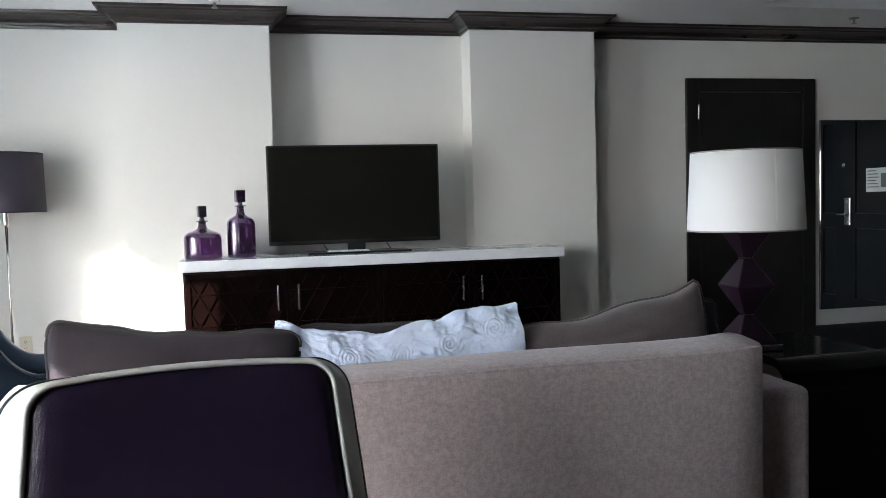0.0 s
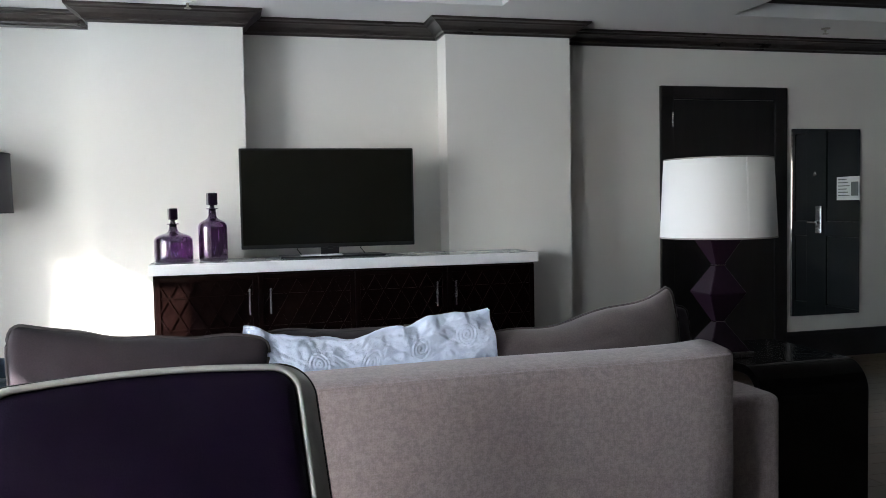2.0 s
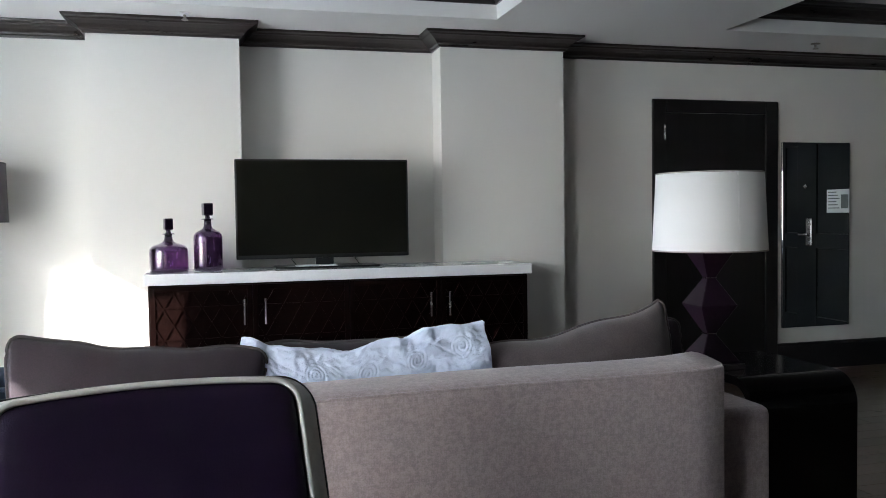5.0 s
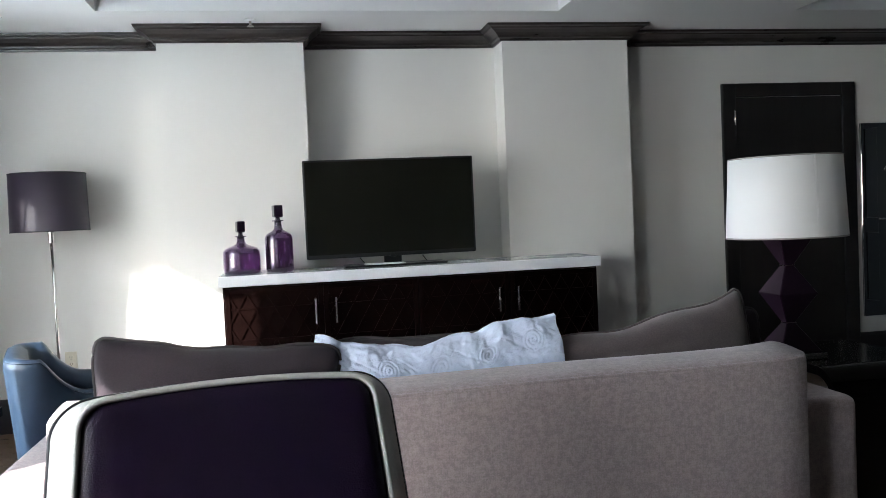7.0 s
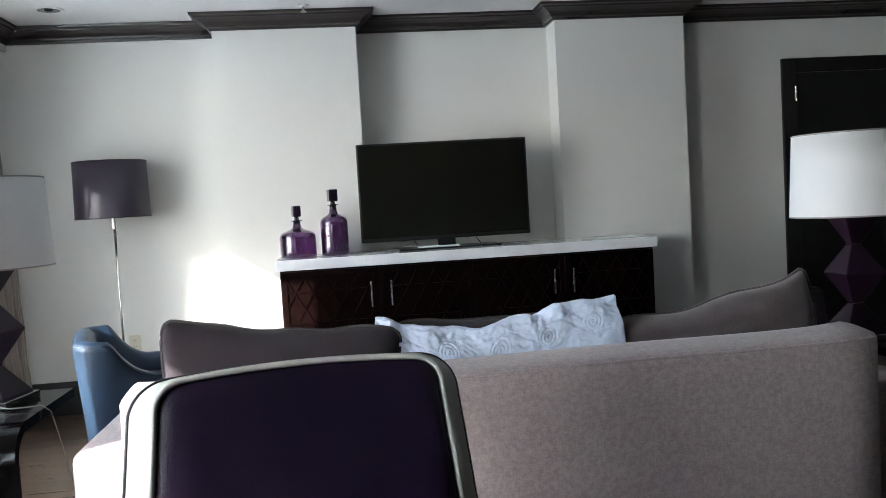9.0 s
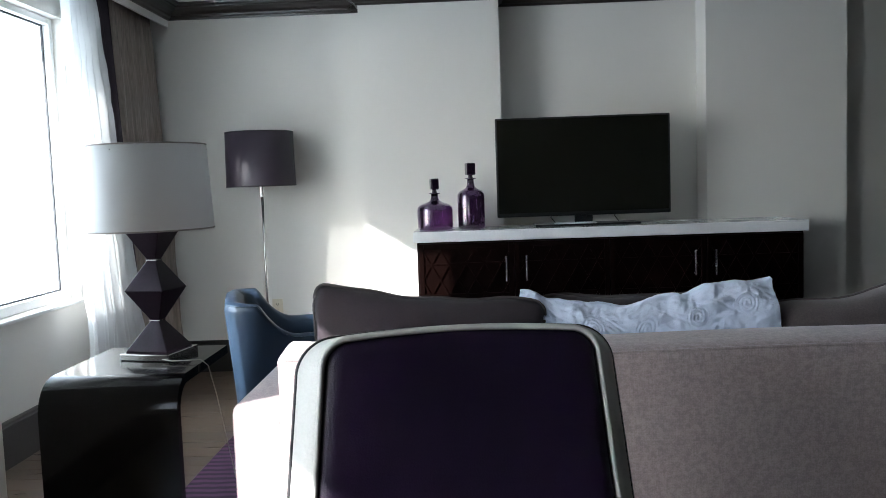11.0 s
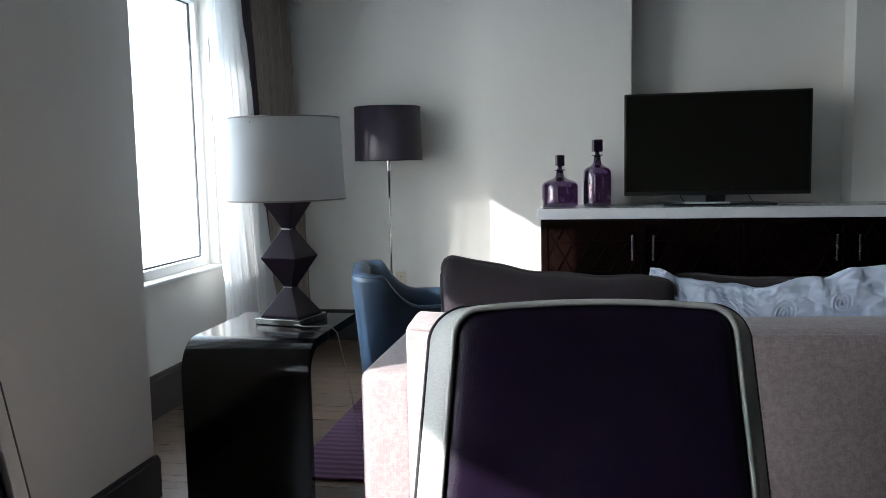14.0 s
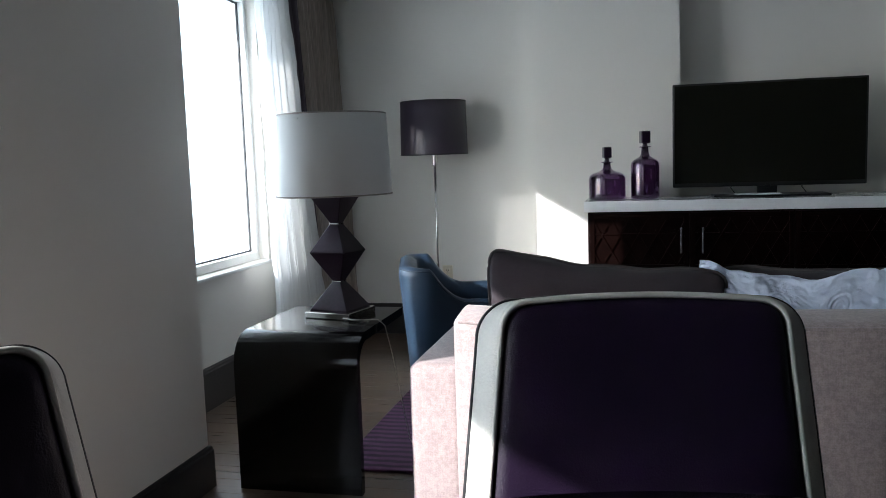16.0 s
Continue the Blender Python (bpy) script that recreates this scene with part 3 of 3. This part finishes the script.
# ---- purple bottles ----
def bottle(x, y, label, outline, stopper):
    b = thing("glass_bottle", pose(x, y, 0.9455), label, "bottle", "purple bottles on the cabinet")
    inner = [(max(0.0, r - 0.004), z) for r, z in reversed(outline[2:])]
    inner += [(outline[1][0] - 0.007, 0.010), (0, 0.012)]
    part("vessel", lathe(outline + inner, 48), BOTTLE, b, "clear purple glass", True)
    part("lip", lathe([(outline[-1][0] - 0.002, outline[-1][1] - 0.004), (outline[-1][0] + 0.013, outline[-1][1] - 0.003), (outline[-1][0] + 0.013, outline[-1][1] + 0.002), (outline[-1][0] - 0.002, outline[-1][1] + 0.003)], 32), BOTTLE, b, smooth=True)
    w, z0, z1 = stopper
    part("stopper", box(-w, w, -w, w, z0, z1, 0.006), STOPPER, b, "square, almost black glass stopper", at=pose(0, 0, 0, 0, 0, 18))
    part("stopper_peg", lathe([(0, z0 - 0.070), (0.014, z0 - 0.070), (0.0155, z0 - 0.018), (0.012, z0 + 0.001), (0, z0 + 0.001)], 16), STOPPER, b)


bottle(-0.377, 4.80, "squat purple glass decanter with square stopper", [(0, 0.0), (0.098, 0.0), (0.107, 0.008), (0.109, 0.03), (0.109, 0.120), (0.106, 0.136), (0.095, 0.150), (0.072, 0.161), (0.046, 0.169), (0.029, 0.179), (0.023, 0.194), (0.021, 0.222)], (0.024, 0.245, 0.312))
bottle(-0.157, 4.80, "tall purple glass decanter with square stopper", [(0, 0.0), (0.074, 0.0), (0.081, 0.008), (0.083, 0.03), (0.083, 0.195), (0.080, 0.213), (0.069, 0.228), (0.047, 0.240), (0.030, 0.250), (0.023, 0.264), (0.021, 0.285), (0.021, 0.305)], (0.027, 0.325, 0.398))

# ---- floor lamp ----
fl = thing("floor_lamp", pose(-1.497, 5.07, 0), "slim nickel floor lamp with dark plum satin drum shade", "lamp")
part("foot", lathe([(0, 0), (0.135, 0), (0.135, 0.012), (0.12, 0.020), (0.02, 0.026), (0, 0.026)], 40), CHROME, fl, smooth=True)
part("pole", lathe([(0, 0.02), (0.0085, 0.02), (0.0085, 1.30), (0, 1.30)], 14), CHROME, fl, smooth=True)
part("socket", lathe([(0, 1.18), (0.018, 1.18), (0.018, 1.27), (0.012, 1.29), (0, 1.29)], 16), CHROME, fl)
sh = part("shade", lathe([(0.220, 1.248), (0.214, 1.592), (0.211, 1.592), (0.217, 1.248), (0.220, 1.248)], 64), SILK, fl, "dark plum satin drum shade", True)
for r, z in ((0.2185, 1.250), (0.2125, 1.590)):
    part("shade_ring", tube([(r * math.cos(2 * math.pi * i / 48), r * math.sin(2 * math.pi * i / 48), z) for i in range(48)], 0.004, 6, True), BLACKPIPE, sh)
sp = bmesh.new()
for k in range(3):
    a = 2 * math.pi * k / 3
    tube([(0, 0, 1.285), (0.216 * math.cos(a), 0.216 * math.sin(a), 1.275)], 0.002, 5, False, sp)
part("spider", sp, CHROME, fl)


# ---- waterfall end tables ----
def end_table(m, label):
    t = thing("end_table", m, label, "table", "end tables beside the sofa")
    w, depth, top, th, rad = 0.485, 0.61, 0.592, 0.034, 0.12

    def ring(off):
        pts = [(depth, top - off)]
        for k in range(46):
            a = radians(90 + 2 * k)
            pts.append((rad + (rad - off) * math.cos(a), top - rad + (rad - off) * math.sin(a)))
        pts.append((off, 0.0))
        return pts
    outer, inner = ring(0.0), ring(th)
    prof = outer + inner[::-1]
    part("waterfall_top", loft([[(x, y, z) for y, z in prof] for x in (-w / 2, -w / 2 + 0.004, w / 2 - 0.004, w / 2)]), TABLEWOOD, t, "glossy ebony top curving down into the leg")
    part("rear_leg", box(-w / 2 + 0.004, -w / 2 + 0.11, depth - 0.05, depth - 0.012, 0, top - th), TABLEWOOD, t)
    return t


end_table(pose(-1.4325, 2.53, 0), "glossy ebony waterfall end table beside the sofa, under a lamp")
end_table(pose(2.133, 2.53, 0), "glossy ebony waterfall end table in shade, under a lamp")


# ---- table lamps ----
def table_lamp(m, label, seam):
    t = thing("table_lamp", m, label, "lamp", "table lamps on the end tables")
    part("base_plate", box(-0.105, 0.105, -0.105, 0.105, 0.0005, 0.026, 0.003), CHROME, t, "square polished nickel plate")
    q = 2 ** 0.5
    n, w = 0.021 * q, 0.082 * q
    prof = [(0, 0.0265), (0.088 * q, 0.0265), (0.088 * q, 0.034), (n, 0.140), (n, 0.146), (w, 0.262), (w, 0.268), (n, 0.376), (n, 0.384), (0.078 * q, 0.500), (0, 0.500)]
    body = lathe(prof, 4, None, 0, 0, math.pi / 4)
    bmesh.ops.bevel(body, geom=[e for e in body.edges if abs(e.verts[0].co.z - e.verts[1].co.z) > 0.02], offset=0.003, segments=1, affect="EDGES")
    part("faceted_body", body, PLUM, t, "faceted plum lacquer body")
    # added rings that stand in for the highlight along the lamp's necks
    for cz in (0.1395, 0.3755):
        part("glint_ring", box(-0.0225, 0.0225, -0.0225, 0.0225, cz + 0.002, cz + 0.0055, 0.0005), CHROME, t, "thin bright metal ring added for the glint at the neck")
    part("stem", lathe([(0, 0.50), (0.010, 0.50), (0.010, 0.56), (0.018, 0.565), (0.018, 0.62), (0, 0.62)], 16), CHROME, t)
    s = part("shade", lathe([(0.235, 0.494), (0.219, 0.822), (0.216, 0.822), (0.232, 0.494), (0.235, 0.494)], 72), SHADECLOTH, t, "white linen drum shade", True)
    part("shade_seam", box(0.2351, 0.2360, -0.004, 0.004, 0.488, 0.808), SHADECLOTH, s, at=pose(0, 0, 0, 0, 0, seam) @ pose(0.0235, 0, 0, 0, -2.8, 0))
    for r, z in ((0.2335, 0.497), (0.2175, 0.819)):
        part("shade_trim", tube([(r * math.cos(2 * math.pi * i / 56), r * math.sin(2 * math.pi * i / 56), z) for i in range(56)], 0.0035, 6, True), SHADETRIM, s, "grey-beige edge tape")
    sp = bmesh.new()
    for k in range(3):
        a = 2 * math.pi * k / 3 + 0.5
        tube([(0, 0, 0.60), (0.221 * math.cos(a), 0.221 * math.sin(a), 0.800)], 0.002, 5, False, sp)
    part("spider", sp, CHROME, t)
    return t


table_lamp(pose(-1.40, 2.95, 0.5925, 0, 0, -13), "plum faceted table lamp with white drum shade, against the window", 100)
table_lamp(pose(1.918, 2.865, 0.5925, 0, 0, -2), "plum faceted table lamp with white drum shade, in window light", -91)
cord = [(-1.365, 2.845, 0.603), (-1.30, 2.80, 0.602), (-1.24, 2.80, 0.603), (-1.195, 2.815, 0.602), (-1.172, 2.83, 0.575), (-1.155, 2.86, 0.45), (-1.135, 2.90, 0.25), (-1.12, 2.94, 0.08), (-1.115, 3.00, 0.020)]
tagged(part("lamp_cord", tube(cord, 0.0020, 8), CORD, None, "", True), "pale see-through lamp cord trailing over the table edge", "cord")


# ---- sofa ----
def soft_box(x0, x1, y0, y1, z0, z1, r, nz=0.004, seed=0.0):
    bm = box(x0, x1, y0, y1, z0, z1, r, 4)
    for v in bm.verts:
        k = noise.noise(v.co * 4 + Vector((seed, 0, 0)))
        v.co += Vector((k, k * 0.7, k * 0.6)) * nz
    return bm


sofa = thing("sofa", pose(0.3315, 1.89, 0), "mauve-grey velvet sofa seen from behind", "sofa")
bk = bmesh.new()
rows = []
for k in range(41):
    x = -1.0145 + (0.0 if k == 0 else 0.008 if k == 1 else 2.021 if k == 39 else 2.029 if k == 40 else 2.029 * k / 40)
    i = 0.010 if k in (0, 40) else 0.0
    wav = 0.003 * math.sin(x * 5.0) - 0.019 * max(0, 1 - (x / 1.0) ** 2) ** 0.5 - 0.018 * max(0.0, -x) ** 2
    rows.append([(x, 0.0 + i, 0.14), (x, 0.0 + i, 0.45), (x, 0.0 + i, 0.780 + wav), (x, 0.001 + i, 0.796 + wav), (x, 0.006 + i, 0.805 - i + wav), (x, 0.014 + i, 0.810 - i + wav), (x, 0.055, 0.815 - i + wav), (x, 0.098, 0.819 - i + wav), (x, 0.135, 0.820 - i + wav), (x, 0.172, 0.818 - i + wav), (x, 0.198 - i, 0.79), (x, 0.205 - i, 0.70), (x, 0.215 - i, 0.14)])
part("backrest", loft(rows, True, (True, True), bk), SOFA, sofa, smooth=True)
part("welt", tube([(-1.0 + 2.0 * k / 40, 0.0035, 0.8010 + 0.003 * math.sin((-1.0 + 2.0 * k / 40) * 5.0) - 0.019 * max(0, 1 - (-1.0 + 2.0 * k / 40) ** 2) ** 0.5 - 0.018 * max(0.0, 1.0 - 2.0 * k / 40) ** 2) for k in range(41)], 0.0045, 6), SOFA, sofa)
for s in (-1, 1):
    a, b = (-1.178, -1.018) if s < 0 else (1.018, 1.252)
    arm = part("armrest", soft_box(a, b, 0.105, 0.96, 0.10, 0.640, 0.030, 0.003, s), SOFA, sofa, smooth=True)
    part("seam", tube([(a + 0.030, 0.112, 0.622), (b - 0.035, 0.112, 0.622)], 0.0030, 6), SOFA, arm)
part("seat_base", soft_box(-1.016, 1.016, 0.217, 0.93, 0.10, 0.30, 0.02), SOFA, sofa, smooth=True)
for k in range(2):
    part("seat_cushion", soft_box(-1.01 + 1.012 * k, -0.002 + 1.012 * k, 0.225, 0.95, 0.302, 0.455, 0.045, 0.008, k * 3.0), SOFA, sofa, smooth=True)
for sx in (-1.09, 1.13):
    for sy in (0.16, 0.90):
        part("leg", lathe([(0, 0.0), (0.018, 0.0), (0.026, 0.105), (0, 0.105)], 12), TABLEWOOD, sofa, at=pose(sx, sy, 0))


# ---- scatter cushions ----
def cushion_shape(w, h, t, dent=0.05, seed=0.0, sag=0.0, nu=36, nv=30):
    """A knife-edge cushion standing upright: x along, z up, y through."""
    def edge(u, v):
        x = w / 2 * u * (1 - dent * (1 - v * v)) + 0.010 * noise.noise(Vector((u * 2, v * 2, seed)))
        z = h / 2 * v * (1 - dent * 1.3 * (1 - u * u)) + 0.012 * noise.noise(Vector((u * 2.3, v * 2, seed + 5)))
        z -= sag * max(0, v) * (1 - ((u + 1) / 2) ** 3.2) + 0.09 * sag * max(0, v) * math.sin(u * 9 + 1)
        k = 1 - 0.085 * abs(u) ** 8 * abs(v) ** 8
        return x * k, z * k
    bm = bmesh.new()
    grids = []
    for s in (-1, 1):
        g = []
        for j in range(nv + 1):
            row = []
            for i in range(nu + 1):
                u, v = -1 + 2 * i / nu, -1 + 2 * j / nv
                x, z = edge(u, v)
                puff = (max(0, 1 - abs(u) ** 2.6) * max(0, 1 - abs(v) ** 2.6)) ** 0.55
                wr = 0.018 * noise.noise(Vector((u * 3.0, v * 3.4, seed + s))) + 0.006 * noise.noise(Vector((u * 8, v * 7, seed)))
                row.append((x, s * (t / 2 * puff + wr * puff), z))
            g.append(row)
        grids.append(g)
    vs = []
    for k, g in enumerate(grids):
        vs.append([[None] * (nu + 1) for _ in range(nv + 1)])
        for j in range(nv + 1):
            for i in range(nu + 1):
                rim = i in (0, nu) or j in (0, nv)
                vs[k][j][i] = vs[0][j][i] if (k == 1 and rim) else bm.verts.new(g[j][i])
        for j in range(nv):
            for i in range(nu):
                bm.faces.new((vs[k][j][i], vs[k][j][i + 1], vs[k][j + 1][i + 1], vs[k][j + 1][i]))
    loop = [(edge(-1 + 2 * i / nu, -1)) for i in range(nu)] + [(edge(1, -1 + 2 * j / nv)) for j in range(nv)] + [(edge(1 - 2 * i / nu, 1)) for i in range(nu)] + [(edge(-1, 1 - 2 * j / nv)) for j in range(nv)]
    return bm, [(x, 0, z) for x, z in loop]


def cushion(m, w, h, t, label, material, seed, dent=0.05, cord=PIPING, sag=0.0):
    c = thing("scatter_cushion", m, label, "cushion", "cushions on the sofa")
    bm, loop = cushion_shape(w, h, t, dent, seed, sag)
    part("cover", bm, material, c, "", True)
    part("piping", tube(loop, 0.0055, 6, True), cord, c, "corded edge", True)
    return c


cushion(pose(-0.322, 2.190, 0.655, -10, 6.0, 0), 0.715, 0.54, 0.21, "dark taupe piped cushion leaning on the sofa back", PILLOW, 1.0, 0.085)
cushion(pose(0.345, 2.305, 0.660, -10, 0, 0), 0.70, 0.44, 0.16, "dark taupe piped cushion under a white towel", PILLOW, 4.0, 0.05)
cushion(pose(0.955, 2.300, 0.686, -10, -4, 0), 0.96, 0.50, 0.23, "mauve-grey cushion leaning on the sofa back", SHADEDMAUVE, 7.0, 0.045, SHADEDMAUVE, 0.085)
cushion(pose(1.345, 2.40, 0.650, -12, -3, -10), 0.34, 0.45, 0.15, "dark taupe cushion tucked behind another cushion", PILLOW, 9.0, 0.05)

# ---- towel over the middle cushion ----
NU, NV = 300, 120


def towel_point(u, v):
    """u along the sofa, v from the camera side over the cushion to the seat side."""
    top = 0.886 + 0.035 * (2 * u - 1) * (0.4 if u < 0.5 else 0.9) - 0.036 * math.exp(-((u - 0.42) / 0.22) ** 2) + 0.032 * math.exp(-(u / 0.09) ** 2)
    top += 0.010 * math.sin(u * 26) * math.exp(-((u - 0.55) / 0.25) ** 2)
    x = -0.022 + 0.748 * u
    drop = 0.185
    if v < 0.58:
        k = v / 0.58
        z = top - drop * (1 - k) ** 1.05
        y = 2.198 + 0.055 * k ** 1.6
    else:
        k = (v - 0.58) / 0.42
        y = 2.253 + 0.15 * math.sin(k * math.pi / 2)
        z = top - 0.16 * k ** 2.2
    fold = 0.007 * math.sin(u * 37 + v * 9 + 2 * math.sin(u * 9)) * math.exp(-((v - 0.55) / 0.2) ** 2) + 0.009 * noise.noise(Vector((u * 7, v * 5, 2))) + 0.0055 * noise.noise(Vector((u * 19, v * 11, 4))) + 0.0032 * noise.noise(Vector((u * 48, v * 26, 6)))
    relief = 0.0
    for cu, cv in ((0.28, 0.33), (0.49, 0.33), (0.69, 0.34), (0.88, 0.37)):
        dx, dz = (u - cu) * 0.712, (v - cv) * 0.30
        r = math.hypot(dx, dz)
        if r < 0.036:
            ph = math.atan2(dz, dx) / (2 * math.pi) - r / 0.0098
            relief += 0.0019 * math.cos(2 * math.pi * ph) * min(1, (0.036 - r) / 0.008)
    for cu in (0.08, 0.28, 0.49, 0.69):
        k = (u - cu - 0.03) / 0.16
        if 0 <= k <= 1:
            relief -= 0.0032 * math.exp(-((v - 0.46 + 0.18 * k) * 0.3 / 0.0045) ** 2)
    return Vector((x + 0.004 * math.sin(v * 9), y - fold - relief, z + fold * 0.7))


tw = loft([[towel_point(i / NU, j / NV) for i in range(NU + 1)] for j in range(NV + 1)], False)
towel = tagged(part("bath_towel", tw, TOWEL, None, "", True), "white terry towel with swirl relief draped over a cushion", "towel")
solid(towel, 0.006)


# ---- dining chairs ----
def outline(grow, z0=0.44, top=0.958, n=12):
    """Half-round-cornered backrest outline, wider at the foot; x and z."""
    pts = []

    def half(z):
        return 0.258 + (0.93 - z) * 0.092 + grow
    r = 0.052 + grow * 0.5
    t = top + min(grow, 0.004)
    for s in (1, -1):
        arc = []
        for k in range(n + 1):
            a = radians(90 * k / n)
            w = half(t - r) - r
            arc.append((s * (w + r * math.cos(a)), t - r + r * math.sin(a)))
        side = [(s * half(z), z) for z in [z0 + (t - r - z0) * k / 6 for k in range(6)]]
        pts += (side + arc) if s > 0 else (arc[::-1] + side[::-1])
        if s > 0:
            w = half(t - r) - r
            pts += [(w * (1 - 2 * k / 8), t + 0.008 * (1 - (1 - 2 * k / 8) ** 2)) for k in range(1, 8)]
    return pts


def lean(pts, y, bow=0.10):
    """Lays an outline on the bowed, leaning back surface."""
    return [(x, y - bow * x * x * 2.2 + (z - 0.44) * 0.14, z - 1.1 * max(0, y) * max(0, z - 0.7)) for x, z in pts]


def dining_chair(m, label):
    c = thing("dining_chair", m, label, "chair", "chairs round the dining table")
    sh = loft([lean(outline(-0.004), -0.004), lean(outline(0.004), 0.000), lean(outline(0.012), 0.008), lean(outline(0.038), 0.031), lean(outline(0.038), 0.039), lean(outline(0.022), 0.055), lean(outline(-0.06), 0.059)], True, (False, True))
    part("backrest_shell", sh, CREAM, c, "cream leather outer shell", True)
    part("front_piping", tube(lean(outline(-0.001), -0.004), 0.0055, 8), CREAM, c, "", True)
    part("rear_welt", tube(lean(outline(0.0385), 0.037), 0.0050, 6), BLACKPIPE, c, "black corded rear edge", True)
    pad = loft([lean(outline(-0.008), 0.0), lean(outline(-0.016), -0.010), lean(outline(-0.034), -0.017)] + [lean([(x * k, 0.66 + (z - 0.66) * k) for x, z in outline(-0.034)], -0.017 - 0.008 * (1 - k)) for k in (0.85, 0.65, 0.4, 0.15)], True, (False, True))
    part("backrest_pad", pad, PURPLE, c, "aubergine leather inner pad", True)
    part("seat", soft_box(-0.27, 0.27, -0.46, 0.0, 0.40, 0.475, 0.035, 0.003), PURPLE, c, "aubergine leather seat", True)
    part("seat_shell", soft_box(-0.285, 0.285, -0.465, 0.075, 0.355, 0.405, 0.02, 0.0), CREAM, c, "", True)
    for sx in (-0.23, 0.23):
        for sy in (-0.42, 0.03):
            part("leg", lathe([(0, 0.0), (0.014, 0.0), (0.022, 0.357), (0, 0.357)], 12), TABLEWOOD, c, at=pose(sx, sy, 0))
    return c


dining_chair(pose(-0.196, 1.217, 0, 0, 1.4, 14.5), "aubergine and cream leather dining chair at the round table")
dining_chair(pose(-1.152, 0.592, 0, 0, 0, 66), "aubergine and cream leather dining chair standing by the wall pier")

# ---- round dining table under the camera ----
dt = thing("dining_table", pose(-0.05, 0.065, 0), "round dark wood dining table", "table")
part("tabletop", lathe([(0, 0.715), (0.84, 0.715), (0.868, 0.722), (0.875, 0.735), (0.868, 0.748), (0.855, 0.750), (0, 0.750)], 96), TABLEWOOD, dt, smooth=False)
part("pedestal", lathe([(0, 0.03), (0.09, 0.03), (0.07, 0.10), (0.06, 0.60), (0.12, 0.714), (0, 0.714)], 32), TABLEWOOD, dt, smooth=True)
part("foot", lathe([(0, 0.0), (0.33, 0.0), (0.33, 0.015), (0.30, 0.032), (0, 0.034)], 48), TABLEWOOD, dt)

# ---- blue armchair ----
ac = thing("armchair", pose(-1.070, 4.09, 0, 0, 0, 15), "slate blue leather tub armchair on the rug", "armchair")


def shell_ring(t):
    """One section through the wall; t runs from one arm's tip round the back to the other arm's tip."""
    arm, rad, half, deep = 0.56, 0.125, 0.335, 0.36
    bend, across = rad * math.pi / 2, 2 * (half - rad)
    total = 2 * arm + 2 * bend + across
    d = t * total
    mirror = d > total / 2
    if mirror:
        d = total - d
    if d < arm:
        px, py, nx, ny = -deep + rad + arm - d, -half, 0.0, -1.0
    elif d < arm + bend:
        a = (d - arm) / rad
        nx, ny = -math.sin(a), -math.cos(a)
        px, py = -deep + rad + rad * nx, -half + rad + rad * ny
    else:
        px, py, nx, ny = -deep, -half + rad + (d - arm - bend), -1.0, 0.0
    if mirror:
        py, ny = -py, -ny
    rise = min(1.0, max(0.0, (d - arm + 0.21) / 0.20))
    h = 0.515 + 0.165 * rise ** 2.2 + 0.012 * min(1, max(0, (d - arm) / 0.3))
    lean_out = 0.030 * rise
    out = []
    for off, z in ((-0.01, 0.16), (0.0, 0.30), (lean_out, h - 0.045), (lean_out - 0.006, h - 0.014), (lean_out - 0.030, h), (lean_out - 0.060, h - 0.004), (lean_out - 0.090, h - 0.030), (-0.085, 0.42), (-0.08, 0.16)):
        out.append((px + nx * off, py + ny * off, z))
    return out


part("shell", loft([shell_ring(k / 90) for k in range(91)]), BLUE, ac, "", True)
part("seam", tube([(lambda q: (q[3][0], q[3][1], q[3][2]))(shell_ring(k / 90)) for k in range(91)], 0.003, 6), BLUE, ac)
part("seat_cushion", soft_box(-0.27, 0.34, -0.25, 0.25, 0.28, 0.43, 0.05, 0.004), BLUE, ac, "", True)
part("seat_frame", soft_box(-0.275, 0.32, -0.25, 0.25, 0.165, 0.278, 0.02, 0.0), BLUE, ac)
for sx in (-0.25, 0.27):
    for sy in (-0.22, 0.22):
        part("leg", lathe([(0, 0.0), (0.012, 0.0), (0.020, 0.168), (0, 0.168)], 12), TABLEWOOD, ac, at=pose(sx, sy, 0.0145))

# ---- plank floor, laid along x ----
floor = structure("floor", box(WEST - 0.1, EAST + 0.1, SOUTH, NORTH, -0.12, -0.006), SUBFLOOR, "dark stained wood plank floor", "floor")
PW, PL = 0.128, 1.22
plank_mesh = None
rest = bmesh.new()
row, y = 0, NORTH - 0.002
while y > SOUTH:
    x = WEST - (row * 0.47 % 1.0) * PL
    while x < EAST:
        x0, x1 = max(x, WEST), min(x + PL, EAST)
        if x1 - x0 > 0.05:
            if y > 2.2:
                full = abs(x1 - x0 - PL) < 1e-4
                if not (full and plank_mesh):
                    pm = bpy.data.meshes.new("plank")
                    pb = box(0.0012, x1 - x0 - 0.0012, -PW + 0.0012, -0.0012, -0.006, 0.0)
                    pb.to_mesh(pm)
                    pb.free()
                    pm.materials.append(PLANK)
                    if full:
                        plank_mesh = pm
                else:
                    pm = plank_mesh
                ob = new("plank", pm)
                ob.parent = floor
                ob.location = (x0, y, 0)
            else:
                add_box(rest, x0 + 0.0012, x1 - 0.0012, y - PW + 0.0012, y - 0.0012, -0.006, 0.0)
        x += PL
    y -= PW
    row += 1
tagged(part("planks", rest, PLANK, floor), "", "", "", "stuff")
